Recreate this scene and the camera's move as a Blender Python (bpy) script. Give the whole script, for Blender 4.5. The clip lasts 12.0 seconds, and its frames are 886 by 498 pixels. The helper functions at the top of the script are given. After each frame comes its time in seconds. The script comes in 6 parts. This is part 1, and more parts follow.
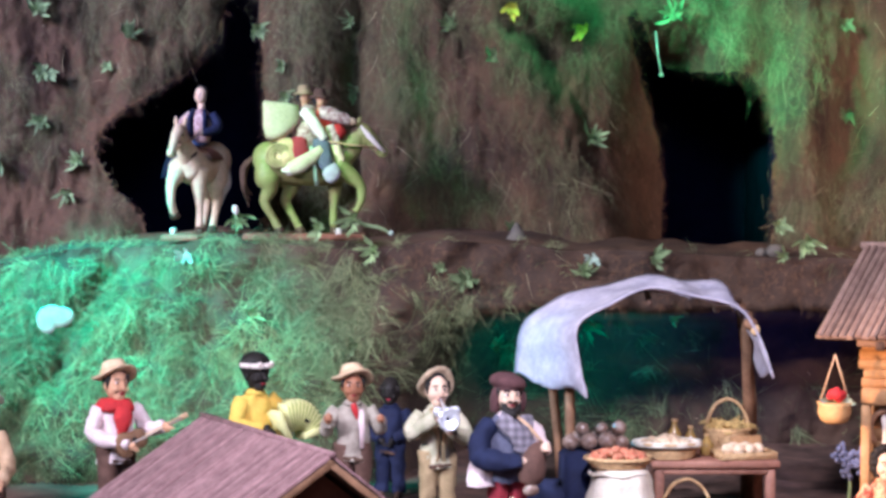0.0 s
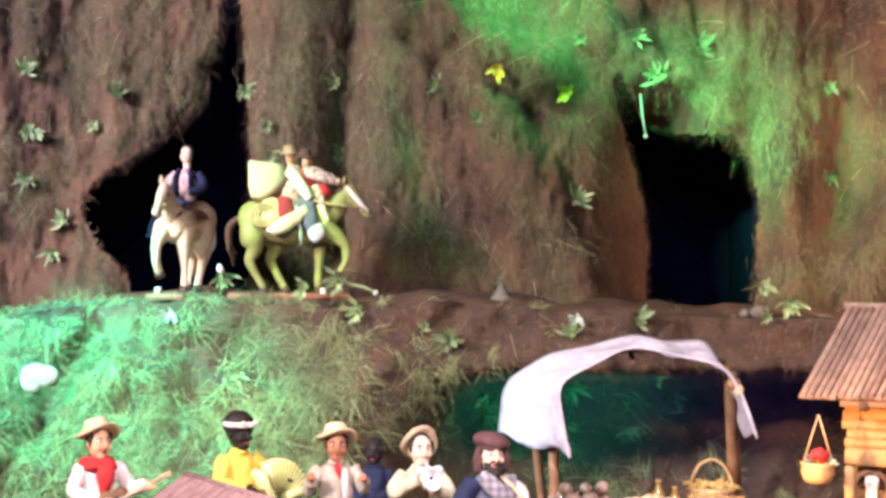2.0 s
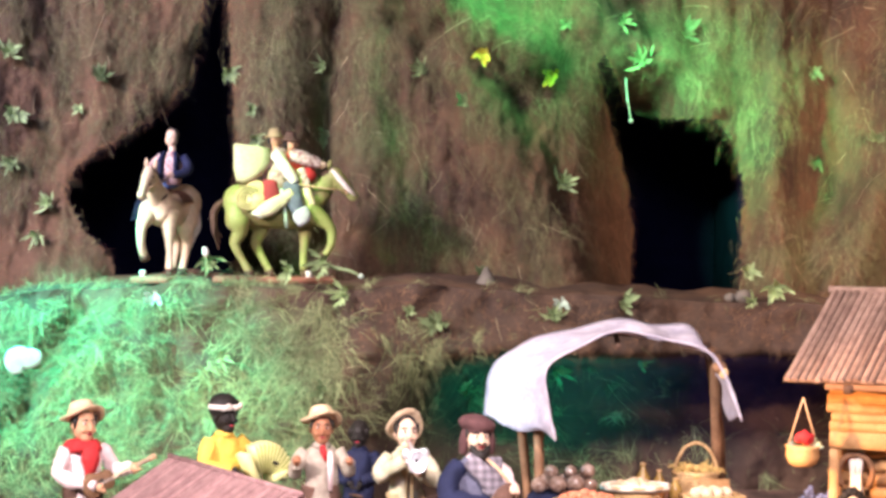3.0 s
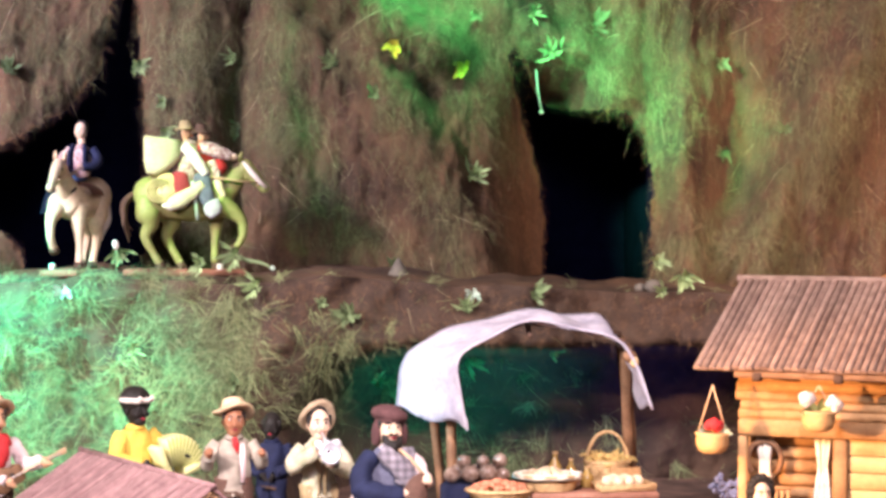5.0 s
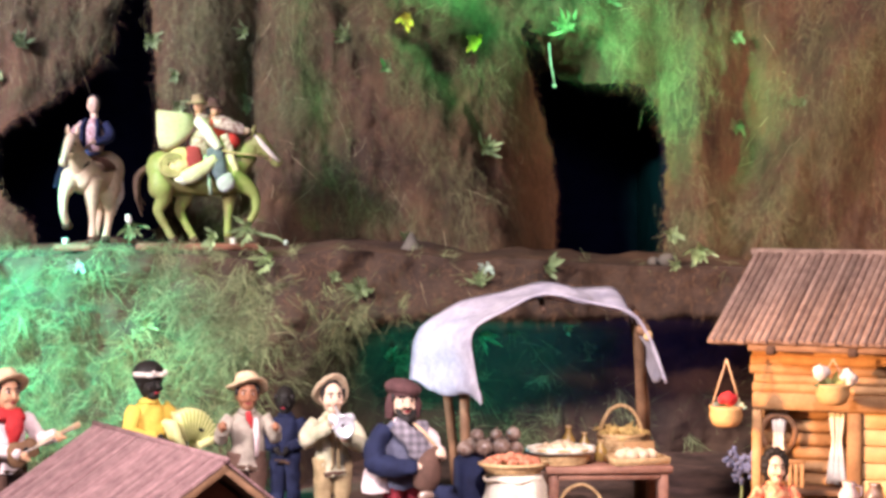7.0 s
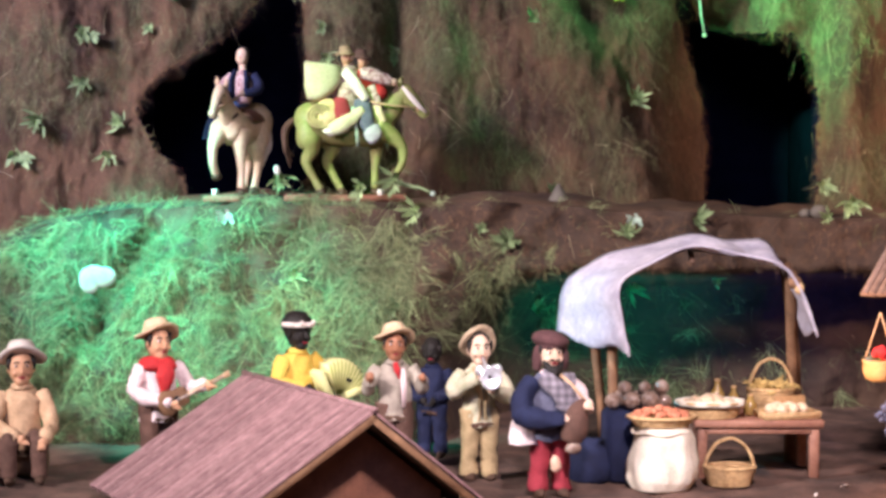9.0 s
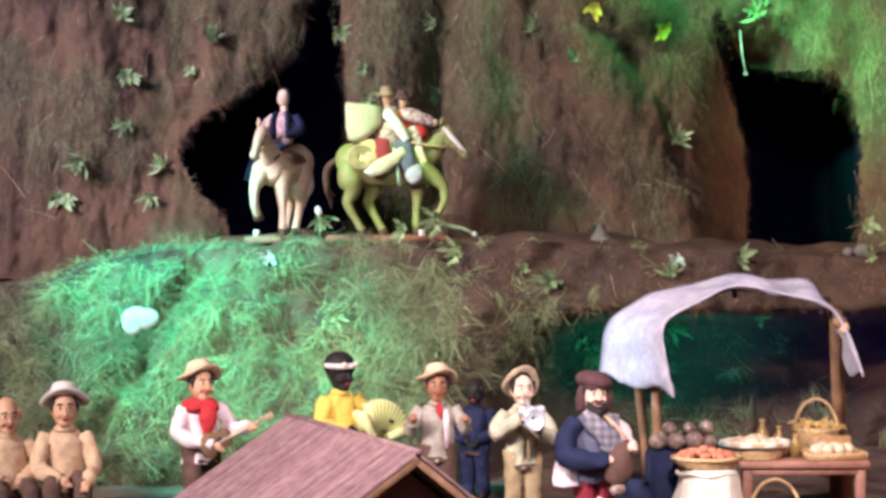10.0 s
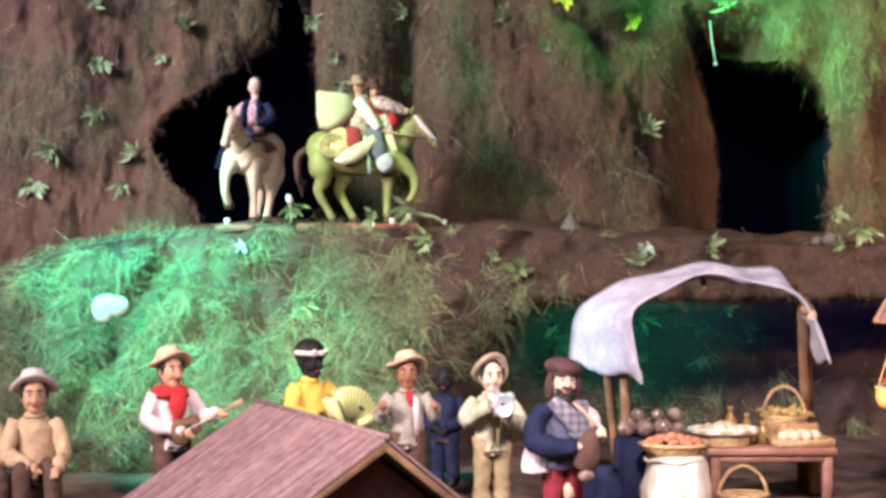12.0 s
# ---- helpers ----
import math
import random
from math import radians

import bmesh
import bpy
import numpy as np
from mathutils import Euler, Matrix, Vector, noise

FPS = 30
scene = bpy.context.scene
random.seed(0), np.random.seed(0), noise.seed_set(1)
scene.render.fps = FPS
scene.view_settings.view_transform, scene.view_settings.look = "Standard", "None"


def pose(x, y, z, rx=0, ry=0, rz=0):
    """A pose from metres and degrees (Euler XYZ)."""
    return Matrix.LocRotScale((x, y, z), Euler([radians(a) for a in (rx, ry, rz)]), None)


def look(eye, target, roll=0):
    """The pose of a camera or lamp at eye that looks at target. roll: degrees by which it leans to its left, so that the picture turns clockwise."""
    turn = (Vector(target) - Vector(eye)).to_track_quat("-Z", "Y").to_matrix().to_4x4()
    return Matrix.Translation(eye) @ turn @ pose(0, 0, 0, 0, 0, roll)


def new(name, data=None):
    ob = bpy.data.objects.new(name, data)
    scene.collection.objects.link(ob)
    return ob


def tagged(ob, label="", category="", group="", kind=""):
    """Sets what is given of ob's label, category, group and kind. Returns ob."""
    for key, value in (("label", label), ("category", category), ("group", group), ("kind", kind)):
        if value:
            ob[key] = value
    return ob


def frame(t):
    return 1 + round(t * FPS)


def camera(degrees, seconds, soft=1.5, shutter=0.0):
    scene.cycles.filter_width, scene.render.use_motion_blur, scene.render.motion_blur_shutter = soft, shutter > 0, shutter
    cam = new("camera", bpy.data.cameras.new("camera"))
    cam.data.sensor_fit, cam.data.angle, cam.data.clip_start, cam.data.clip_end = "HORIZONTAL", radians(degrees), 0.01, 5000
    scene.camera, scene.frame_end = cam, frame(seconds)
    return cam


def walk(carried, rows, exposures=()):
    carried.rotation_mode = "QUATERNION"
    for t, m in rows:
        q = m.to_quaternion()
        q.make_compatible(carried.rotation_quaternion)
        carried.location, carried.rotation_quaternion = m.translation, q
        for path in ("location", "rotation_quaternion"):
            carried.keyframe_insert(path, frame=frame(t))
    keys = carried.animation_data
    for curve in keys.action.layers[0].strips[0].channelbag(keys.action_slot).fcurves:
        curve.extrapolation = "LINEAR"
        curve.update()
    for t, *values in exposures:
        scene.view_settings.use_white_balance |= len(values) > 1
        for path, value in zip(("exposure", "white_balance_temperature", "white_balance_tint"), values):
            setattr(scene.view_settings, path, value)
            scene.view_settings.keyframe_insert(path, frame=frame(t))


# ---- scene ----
cam = camera(26.0, 12.0, soft=3.2)
PATH = [
    (0, 0.0044, -3.4069, 0.6997, 86.846, -0.142, -1.097),
    (0.5, 0.0083, -3.4136, 0.6912, 88.763, -0.192, -1.226),
    (1, 0.0089, -3.4148, 0.6894, 88.406, -0.195, -1.241),
    (1.5, 0.0081, -3.4132, 0.6918, 88.302, -0.268, -1.554),
    (2, 0.0112, -3.4127, 0.6901, 88.777, -0.353, -1.452),
    (2.5, 0.0084, -3.4142, 0.6866, 88.671, -0.481, -1.788),
    (2.7, 0.0044, -3.4127, 0.6832, 88.394, -0.501, -1.894),
    (4.3, 0.0076, -3.4164, 0.6741, 88.907, -0.386, -3.280),
    (4.5, 0.0095, -3.4154, 0.6729, 88.693, -0.409, -3.976),
    (5, 0.0066, -3.4192, 0.6725, 88.301, -0.268, -4.589),
    (5.5, 0.0107, -3.4234, 0.6712, 88.043, -0.293, -5.025),
    (6, 0.0062, -3.4194, 0.6688, 87.710, -0.183, -4.753),
    (6.5, 0.0062, -3.4165, 0.6690, 87.580, -0.268, -4.598),
    (7, 0.0059, -3.4135, 0.6699, 87.554, -0.174, -4.216),
    (7.5, 0.0059, -3.4099, 0.6664, 86.669, 0.141, -3.198),
    (7.7, 0.0044, -3.4068, 0.6644, 86.342, 0.105, -2.543),
    (9.3, 0.0002, -3.3973, 0.6648, 86.046, -0.077, 0.185),
    (9.5, -0.0000, -3.3999, 0.6700, 85.934, -0.000, 0.000),
    (10, -0.0091, -3.3918, 0.6690, 87.297, 0.213, 1.185),
    (10.5, -0.0066, -3.3969, 0.6601, 87.363, -0.077, 0.814),
    (11, -0.0015, -3.3963, 0.6588, 87.284, -0.208, 0.682),
    (11.5, 0.0012, -3.3997, 0.6556, 87.199, -0.142, 0.828),
    (12, -0.0010, -3.4018, 0.6569, 87.121, 0.064, 0.423),
]
LOOK = [(0, -0.40, 4850, 10), (0.3, 0.0, 5600, 11), (0.5, 0.05, 5650, 12), (1.5, 0.20, 5850, 12), (2.5, 0.24, 6000, 12), (5, 0.20, 5900, 12), (6.5, 0.05, 5850, 12), (7.5, -0.12, 5850, 12), (9.5, -0.20, 5700, 12), (10.5, -0.20, 5700, 12), (12, -0.15, 5750, 12)]
walk(cam, [(t, pose(*p)) for t, *p in PATH], LOOK)

# ---- world and lights ----
world = bpy.data.worlds.new("world")
world.use_nodes = True
world.node_tree.nodes["Background"].inputs[0].default_value = (0.42, 0.42, 0.60, 1)
world.node_tree.nodes["Background"].inputs[1].default_value = 0.07
scene.world = world


def lamp(name, kind, eye, target, watts, colour, size=0.05, cone=45, blend=0.6):
    data = bpy.data.lights.new(name, kind)
    data.energy, data.color = watts, colour
    if kind == "AREA":
        data.size = size
    else:
        data.shadow_soft_size = size
    if kind == "SPOT":
        data.spot_size, data.spot_blend = radians(cone), blend
    ob = new(name, data)
    ob.matrix_world = look(eye, target)
    return ob


lamp("stage_lamp", "SPOT", (-3.2, -2.4, 2.15), (0.45, 0.8, 0.62), 1480, (1.0, 0.84, 0.76), 0.30, 46, 0.9)
lamp("warm_side_lamp", "SPOT", (1.9, -1.9, 1.25), (1.18, 0.8, 0.74), 540, (1.0, 0.62, 0.42), 0.06, 27, 1.0)
lamp("village_lamp", "SPOT", (0.30, -2.0, 1.85), (0.05, 0.03, 0.08), 540, (1.0, 0.78, 0.70), 0.10, 44, 1.0)
lamp("violet_lamp", "SPOT", (-1.9, -1.0, 1.8), (-0.95, 0.8, 0.95), 320, (0.66, 0.60, 1.0), 0.2, 46, 1.0)
lamp("green_lamp_bank", "SPOT", (-1.15, 0.16, 1.35), (-0.62, 0.58, 0.40), 500, (0.04, 1.0, 0.68), 0.04, 36, 1.0)
lamp("green_lamp_cave", "SPOT", (-0.10, -0.25, 1.50), (0.74, 0.90, 0.93), 430, (0.15, 1.0, 0.36), 0.04, 21, 1.0)
lamp("green_lamp_lip", "SPOT", (0.44, 0.40, 1.62), (0.32, 0.90, 1.18), 100, (0.18, 1.0, 0.34), 0.04, 42, 1.0)
lamp("yellow_lamp_ledge", "SPOT", (-0.75, -0.3, 1.6), (-0.21, 0.72, 0.66), 170, (0.36, 1.0, 0.12), 0.03, 11.5, 1.0)
lamp("roof_lamp", "SPOT", (0.3, -2.3, 1.9), (1.0, 0.05, 0.44), 380, (1.0, 0.76, 0.68), 0.06, 22, 1.0)
lamp("amber_lamp_hut", "SPOT", (-0.35, -0.78, 0.42), (0.98, -0.12, 0.17), 240, (1.0, 0.48, 0.17), 0.02, 26, 0.6)
lamp("cyan_lamp_stall", "SPOT", (-1.0, 0.0, 1.05), (0.22, 0.16, 0.32), 80, (0.16, 0.78, 1.0), 0.03, 10, 1.0)
# added cool fill without a known source, lifts the blacks
lamp("ambient_fill", "AREA", (0.0, -3.6, 2.55), (0.0, -1.0, 0.0), 60, (0.50, 0.60, 1.0), 1.6)
lamp("teal_lamp_recess", "SPOT", (0.47, 0.40, 0.05), (0.38, 0.95, 0.30), 13, (0.04, 0.88, 0.74), 0.04, 70, 1.0)
# unseen blue spot, added to tint the dark recess navy
lamp("blue_fill_recess", "SPOT", (0.80, 0.42, 0.03), (0.74, 0.95, 0.26), 5, (0.10, 0.14, 1.0), 0.04, 75, 1.0)


# ---- materials ----
def material(name, colour, rough=0.8, second=None, scale=30.0, mix=0.5, bump=0.2, bump_scale=120.0, metal=0.0, island=0.0, obj=0.0, spec=0.3, moss=None, plaid=0.0):
    m = bpy.data.materials.new(name)
    m.use_nodes = True
    nt = m.node_tree
    nd, ln = nt.nodes, nt.links
    bsdf = nd["Principled BSDF"]
    bsdf.inputs["Roughness"].default_value = rough
    bsdf.inputs["Metallic"].default_value = metal
    bsdf.inputs["Specular IOR Level"].default_value = spec
    tc = nd.new("ShaderNodeTexCoord")
    n1 = nd.new("ShaderNodeTexNoise")
    n1.inputs["Scale"].default_value, n1.inputs["Detail"].default_value = scale, 6
    where = tc.outputs["Object"]
    if obj:
        info, add = nd.new("ShaderNodeObjectInfo"), nd.new("ShaderNodeVectorMath")
        mul9 = nd.new("ShaderNodeMath")
        mul9.operation, mul9.inputs[1].default_value = "MULTIPLY", 9.0
        ln.new(info.outputs["Random"], mul9.inputs[0])
        ln.new(where, add.inputs[0])
        ln.new(mul9.outputs[0], add.inputs[1])
        where = add.outputs[0]
    ln.new(where, n1.inputs["Vector"])
    ramp = nd.new("ShaderNodeMapRange")
    ramp.inputs["From Min"].default_value, ramp.inputs["From Max"].default_value = 0.35, 0.65
    ramp.inputs["To Max"].default_value = mix
    ln.new(n1.outputs["Fac"], ramp.inputs["Value"])
    mx = nd.new("ShaderNodeMix")
    mx.data_type = "RGBA"
    mx.inputs[6].default_value = (*colour, 1)
    mx.inputs[7].default_value = (*(second or [c * 0.45 for c in colour]), 1)
    ln.new(ramp.outputs["Result"], mx.inputs["Factor"])
    out = mx.outputs[2]
    n2 = nd.new("ShaderNodeTexNoise")
    n2.inputs["Scale"].default_value, n2.inputs["Detail"].default_value = bump_scale, 4
    ln.new(where, n2.inputs["Vector"])
    hsv = nd.new("ShaderNodeHueSaturation")
    val = nd.new("ShaderNodeMapRange")
    val.inputs["From Min"].default_value, val.inputs["From Max"].default_value = 0.3, 0.7
    val.inputs["To Min"].default_value, val.inputs["To Max"].default_value = 0.88, 1.10
    ln.new(n2.outputs["Fac"], val.inputs["Value"])
    value = val.outputs["Result"]
    for amount, source in ((island, "geo"), (obj, "obj")):
        if amount:
            src = nd.new("ShaderNodeNewGeometry" if source == "geo" else "ShaderNodeObjectInfo")
            r = nd.new("ShaderNodeMapRange")
            r.inputs["To Min"].default_value, r.inputs["To Max"].default_value = 1 - amount, 1 + amount
            ln.new(src.outputs["Random Per Island" if source == "geo" else "Random"], r.inputs["Value"])
            mul = nd.new("ShaderNodeMath")
            mul.operation = "MULTIPLY"
            ln.new(value, mul.inputs[0])
            ln.new(r.outputs["Result"], mul.inputs[1])
            value = mul.outputs[0]
    if plaid:
        for axis in ("X", "Z"):
            wave = nd.new("ShaderNodeTexWave")
            wave.bands_direction, wave.inputs["Scale"].default_value, wave.inputs["Distortion"].default_value = axis, plaid, 0.6
            ln.new(where, wave.inputs["Vector"])
            r, mul = nd.new("ShaderNodeMapRange"), nd.new("ShaderNodeMath")
            r.inputs["From Min"].default_value, r.inputs["From Max"].default_value = 0.35, 0.65
            r.inputs["To Min"].default_value, r.inputs["To Max"].default_value = 0.78, 1.14
            mul.operation = "MULTIPLY"
            ln.new(wave.outputs["Fac"], r.inputs["Value"])
            ln.new(value, mul.inputs[0])
            ln.new(r.outputs["Result"], mul.inputs[1])
            value = mul.outputs[0]
    ln.new(value, hsv.inputs["Value"])
    ln.new(out, hsv.inputs["Color"])
    base = hsv.outputs["Color"]
    if moss:
        # moss that grows over the earth, broken up at two sizes
        at, patch, blend = nd.new("ShaderNodeAttribute"), nd.new("ShaderNodeMath"), nd.new("ShaderNodeMix")
        at.attribute_name, patch.operation, blend.data_type = "moss", "MULTIPLY_ADD", "RGBA"
        fine = nd.new("ShaderNodeTexNoise")
        fine.inputs["Scale"].default_value, fine.inputs["Detail"].default_value = 26, 8
        ln.new(where, fine.inputs["Vector"])
        cut = nd.new("ShaderNodeMapRange")
        cut.inputs["From Min"].default_value, cut.inputs["From Max"].default_value = 0.36, 0.62
        ln.new(fine.outputs["Fac"], cut.inputs["Value"])
        ln.new(at.outputs["Fac"], patch.inputs[0])
        ln.new(cut.outputs["Result"], patch.inputs[1])
        patch.inputs[2].default_value, patch.use_clamp = 0.0, True
        ln.new(patch.outputs[0], blend.inputs["Factor"])
        ln.new(base, blend.inputs[6])
        blend.inputs[7].default_value = (*moss, 1)
        base = blend.outputs[2]
    ln.new(base, bsdf.inputs["Base Color"])
    if bump:
        b = nd.new("ShaderNodeBump")
        b.inputs["Strength"].default_value, b.inputs["Distance"].default_value = bump, 0.004
        ln.new(n2.outputs["Fac"], b.inputs["Height"])
        ln.new(b.outputs["Normal"], bsdf.inputs["Normal"])
    return m


EARTH = material("brown_earth", (0.140, 0.077, 0.042), 0.95, (0.052, 0.031, 0.021), 5, 1.0, 1.0, 55, moss=(0.104, 0.106, 0.046))
BANK = material("mossy_earth", (0.095, 0.055, 0.035), 0.95, (0.05, 0.032, 0.024), 7, 1.0, 1.0, 55, moss=(0.09, 0.115, 0.05))
SOIL = material("floor_soil", (0.17, 0.10, 0.075), 0.95, (0.055, 0.034, 0.027), 12, 0.9, 0.7, 90)
# near-black stands in for the unlit depth of the caves
BLACK = material("cave_dark", (0.016, 0.014, 0.036), 1.0, None, 20, 0.4, 0.1, spec=0.0)
FIBRE = material("dry_fibre", (0.21, 0.115, 0.062), 0.85, (0.10, 0.052, 0.030), 5, 0.8, 0, island=0.6)
OLIVE = material("olive_moss_fibre", (0.215, 0.21, 0.10), 0.85, (0.12, 0.10, 0.05), 6, 0.8, 0, island=0.6)
GRASS = material("green_fibre", (0.27, 0.31, 0.14), 0.8, (0.14, 0.14, 0.07), 6, 0.8, 0, island=0.6)
LEAF = material("plant_leaf", (0.36, 0.46, 0.22), 0.45, (0.14, 0.21, 0.08), 60, 0.6, 0.1, island=0.3, obj=0.4)
PALE = material("pale_leaf", (0.46, 0.54, 0.44), 0.5, (0.28, 0.40, 0.28), 50, 0.5, 0.1)
YELLOW = material("yellow_petal", (0.76, 0.68, 0.05), 0.6, None, 60, 0.3, 0.1)
ROOFWOOD = material("roof_slat_wood", (0.28, 0.165, 0.16), 0.7, (0.16, 0.085, 0.085), 40, 0.8, 0.3, 200, obj=0.22)
WOOD = material("brown_wood", (0.25, 0.135, 0.07), 0.7, (0.12, 0.06, 0.03), 25, 0.8, 0.3, 150, obj=0.15)
LOG = material("pale_log", (0.43, 0.245, 0.105), 0.7, (0.26, 0.13, 0.05), 22, 0.8, 0.3, 120, obj=0.2)
PLANK = material("pale_yellow_plank", (0.62, 0.42, 0.20), 0.65, (0.42, 0.25, 0.10), 14, 0.8, 0.2, 90, obj=0.12)
BLUEWHITE = material("blue_white_petal", (0.15, 0.17, 0.28), 0.7, (0.07, 0.08, 0.16), 60, 0.7, 0.1)
DARKWOOD = material("dark_wood", (0.10, 0.055, 0.035), 0.8, None, 25, 0.7, 0.3, 150)
CLOTH = material("white_canopy_cloth", (0.49, 0.44, 0.49), 0.9, (0.33, 0.30, 0.37), 22, 0.8, 0.8, 70)
WICKER = material("wicker", (0.66, 0.45, 0.22), 0.7, (0.42, 0.25, 0.11), 90, 0.8, 0.6, 260, obj=0.15)
STRAW = material("straw_hat", (0.74, 0.56, 0.36), 0.8, (0.52, 0.34, 0.19), 80, 0.6, 0.5, 300)
DRYHAT = material("weathered_straw_hat", (0.50, 0.38, 0.25), 0.8, (0.30, 0.20, 0.12), 80, 0.6, 0.5, 300)
WHITEHAT = material("white_hat", (0.72, 0.62, 0.55), 0.8, None, 60, 0.2, 0.3, 300)
BROWNSKIN = material("brown_painted_skin", (0.36, 0.16, 0.085), 0.45, (0.26, 0.10, 0.05), 60, 0.5, 0.05)
SKIN = material("painted_skin", (0.64, 0.36, 0.21), 0.5, (0.45, 0.22, 0.12), 60, 0.5, 0.05)
PALESKIN = material("pale_painted_skin", (0.78, 0.57, 0.41), 0.5, (0.55, 0.3, 0.2), 60, 0.5, 0.05)
HAIR = material("black_hair", (0.018, 0.014, 0.012), 0.6, None, 90, 0.5, 0.4, 200)
SHIRT = material("white_shirt", (0.80, 0.66, 0.64), 0.85, (0.58, 0.40, 0.40), 50, 0.6, 0.3, 250)
RED = material("red_cloth", (0.50, 0.03, 0.03), 0.8, (0.3, 0.015, 0.02), 50, 0.6, 0.3, 250)
CRIMSON = material("crimson_trousers", (0.32, 0.035, 0.05), 0.85, (0.2, 0.02, 0.03), 40, 0.6, 0.3, 250)
BROWNCLOTH = material("brown_trousers", (0.14, 0.075, 0.055), 0.9, None, 50, 0.6, 0.3, 250)
YELLOWCLOTH = material("yellow_dress", (0.74, 0.45, 0.07), 0.8, (0.6, 0.55, 0.1), 40, 0.6, 0.2, 250)
GREYCHECK = material("grey_check_shirt", (0.46, 0.40, 0.32), 0.9, (0.22, 0.16, 0.14), 45, 0.7, 0.3, 300, plaid=95)
LINEN = material("pale_linen_jacket", (0.56, 0.50, 0.36), 0.85, (0.28, 0.29, 0.17), 40, 0.7, 0.3, 250)
STONE = material("grey_stone", (0.17, 0.15, 0.12), 0.9, (0.1, 0.08, 0.07), 60, 0.7, 0.5)
KHAKI = material("khaki_suit", (0.44, 0.32, 0.17), 0.85, (0.24, 0.18, 0.09), 40, 0.7, 0.3, 250)
NAVY = material("navy_coat", (0.016, 0.021, 0.060), 0.85, (0.009, 0.010, 0.028), 40, 0.6, 0.3, 250)
GREYBLUE = material("grey_blue_poncho", (0.13, 0.13, 0.19), 0.9, (0.08, 0.08, 0.12), 50, 0.7, 0.3, 250)
PLAID = material("grey_plaid_scarf", (0.25, 0.22, 0.25), 0.9, (0.16, 0.14, 0.17), 50, 0.7, 0.3, 250, plaid=22)
FLORAL = material("flowered_cloth", (0.66, 0.50, 0.46), 0.8, (0.20, 0.06, 0.07), 110, 0.9, 0.2, 250)
TANROOF = material("tan_roof_slat", (0.31, 0.205, 0.155), 0.7, (0.17, 0.10, 0.075), 40, 0.8, 0.3, 200, obj=0.22)
TABLEWOOD = material("red_brown_table_wood", (0.36, 0.18, 0.12), 0.6, (0.22, 0.10, 0.065), 30, 0.8, 0.2, 150, obj=0.1)
PACK = material("ochre_pack_cloth", (0.58, 0.48, 0.36), 0.85, (0.46, 0.36, 0.24), 30, 0.7, 0.3, 200)
DRESS = material("red_patterned_dress", (0.55, 0.07, 0.04), 0.8, (0.80, 0.50, 0.28), 95, 1.0, 0.2, 250)
CORN = material("dry_corn", (0.60, 0.42, 0.14), 0.7, (0.34, 0.22, 0.08), 90, 0.8, 0.3, 250, island=0.3)
STRAWFIBRE = material("pale_straw_fibre", (0.42, 0.36, 0.22), 0.8, (0.28, 0.20, 0.11), 9, 0.7, 0, island=0.4)
LIME = material("lime_bellows", (0.42, 0.46, 0.10), 0.7, (0.30, 0.34, 0.08), 60, 0.5, 0.2, 250)
LEMON = material("lemon_bellows", (0.78, 0.76, 0.34), 0.6, (0.62, 0.62, 0.28), 60, 0.5, 0.2, 250)
TRUNKWOOD = material("red_brown_board", (0.20, 0.085, 0.05), 0.75, (0.11, 0.045, 0.03), 25, 0.8, 0.3, 150)
MAROON = material("maroon_cap", (0.11, 0.05, 0.05), 0.9, None, 60, 0.5, 0.4, 250)
TAN = material("tan_cloth", (0.68, 0.46, 0.28), 0.85, (0.40, 0.24, 0.13), 50, 0.6, 0.3, 250)
SILVER = material("polished_silver", (0.90, 0.90, 0.94), 0.28, None, 20, 0.1, 0, metal=0.55)
HORSE_TAN = material("tan_painted_horse", (0.26, 0.27, 0.09), 0.5, (0.24, 0.18, 0.07), 25, 0.7, 0.1)
HORSE_WHITE = material("white_painted_horse", (0.72, 0.55, 0.37), 0.5, (0.52, 0.34, 0.21), 25, 0.6, 0.1)
BLUECLOTH = material("blue_skirt", (0.10, 0.19, 0.48), 0.8, (0.06, 0.1, 0.3), 40, 0.5, 0.2, 250)
SACKCLOTH = material("white_sackcloth", (0.84, 0.76, 0.62), 0.9, (0.68, 0.58, 0.44), 25, 0.6, 0.4, 250)
CREAM = material("cream_food", (0.75, 0.62, 0.42), 0.6, (0.6, 0.35, 0.2), 120, 0.7, 0.3, 250, island=0.2)
REDFOOD = material("red_sauce", (0.48, 0.12, 0.06), 0.6, (0.65, 0.35, 0.2), 120, 0.7, 0.3, 250)
BROWNFRUIT = material("brown_fruit", (0.15, 0.085, 0.06), 0.15, (0.42, 0.32, 0.26), 75, 0.7, 0.2, 250, spec=0.8)
GLASS = material("amber_jar", (0.35, 0.22, 0.06), 0.15, None, 40, 0.4, 0, spec=0.6)
BOARD = material("red_earth_board", (0.28, 0.11, 0.07), 0.8, (0.2, 0.08, 0.05), 40, 0.5, 0.2)
CURTAIN = material("white_curtain", (0.82, 0.76, 0.66), 0.9, (0.65, 0.55, 0.45), 30, 0.5, 0.2, 200)
CLAY = material("clay_pot", (0.58, 0.36, 0.15), 0.7, (0.42, 0.24, 0.1), 40, 0.6, 0.2, 150)
ROOM = material("dark_room_paint", (0.25, 0.24, 0.25), 0.9, None, 3, 0.4, 0.1)
ORANGE = material("orange_thatch", (0.60, 0.24, 0.05), 0.8, (0.35, 0.12, 0.03), 60, 0.7, 0.4, 200)


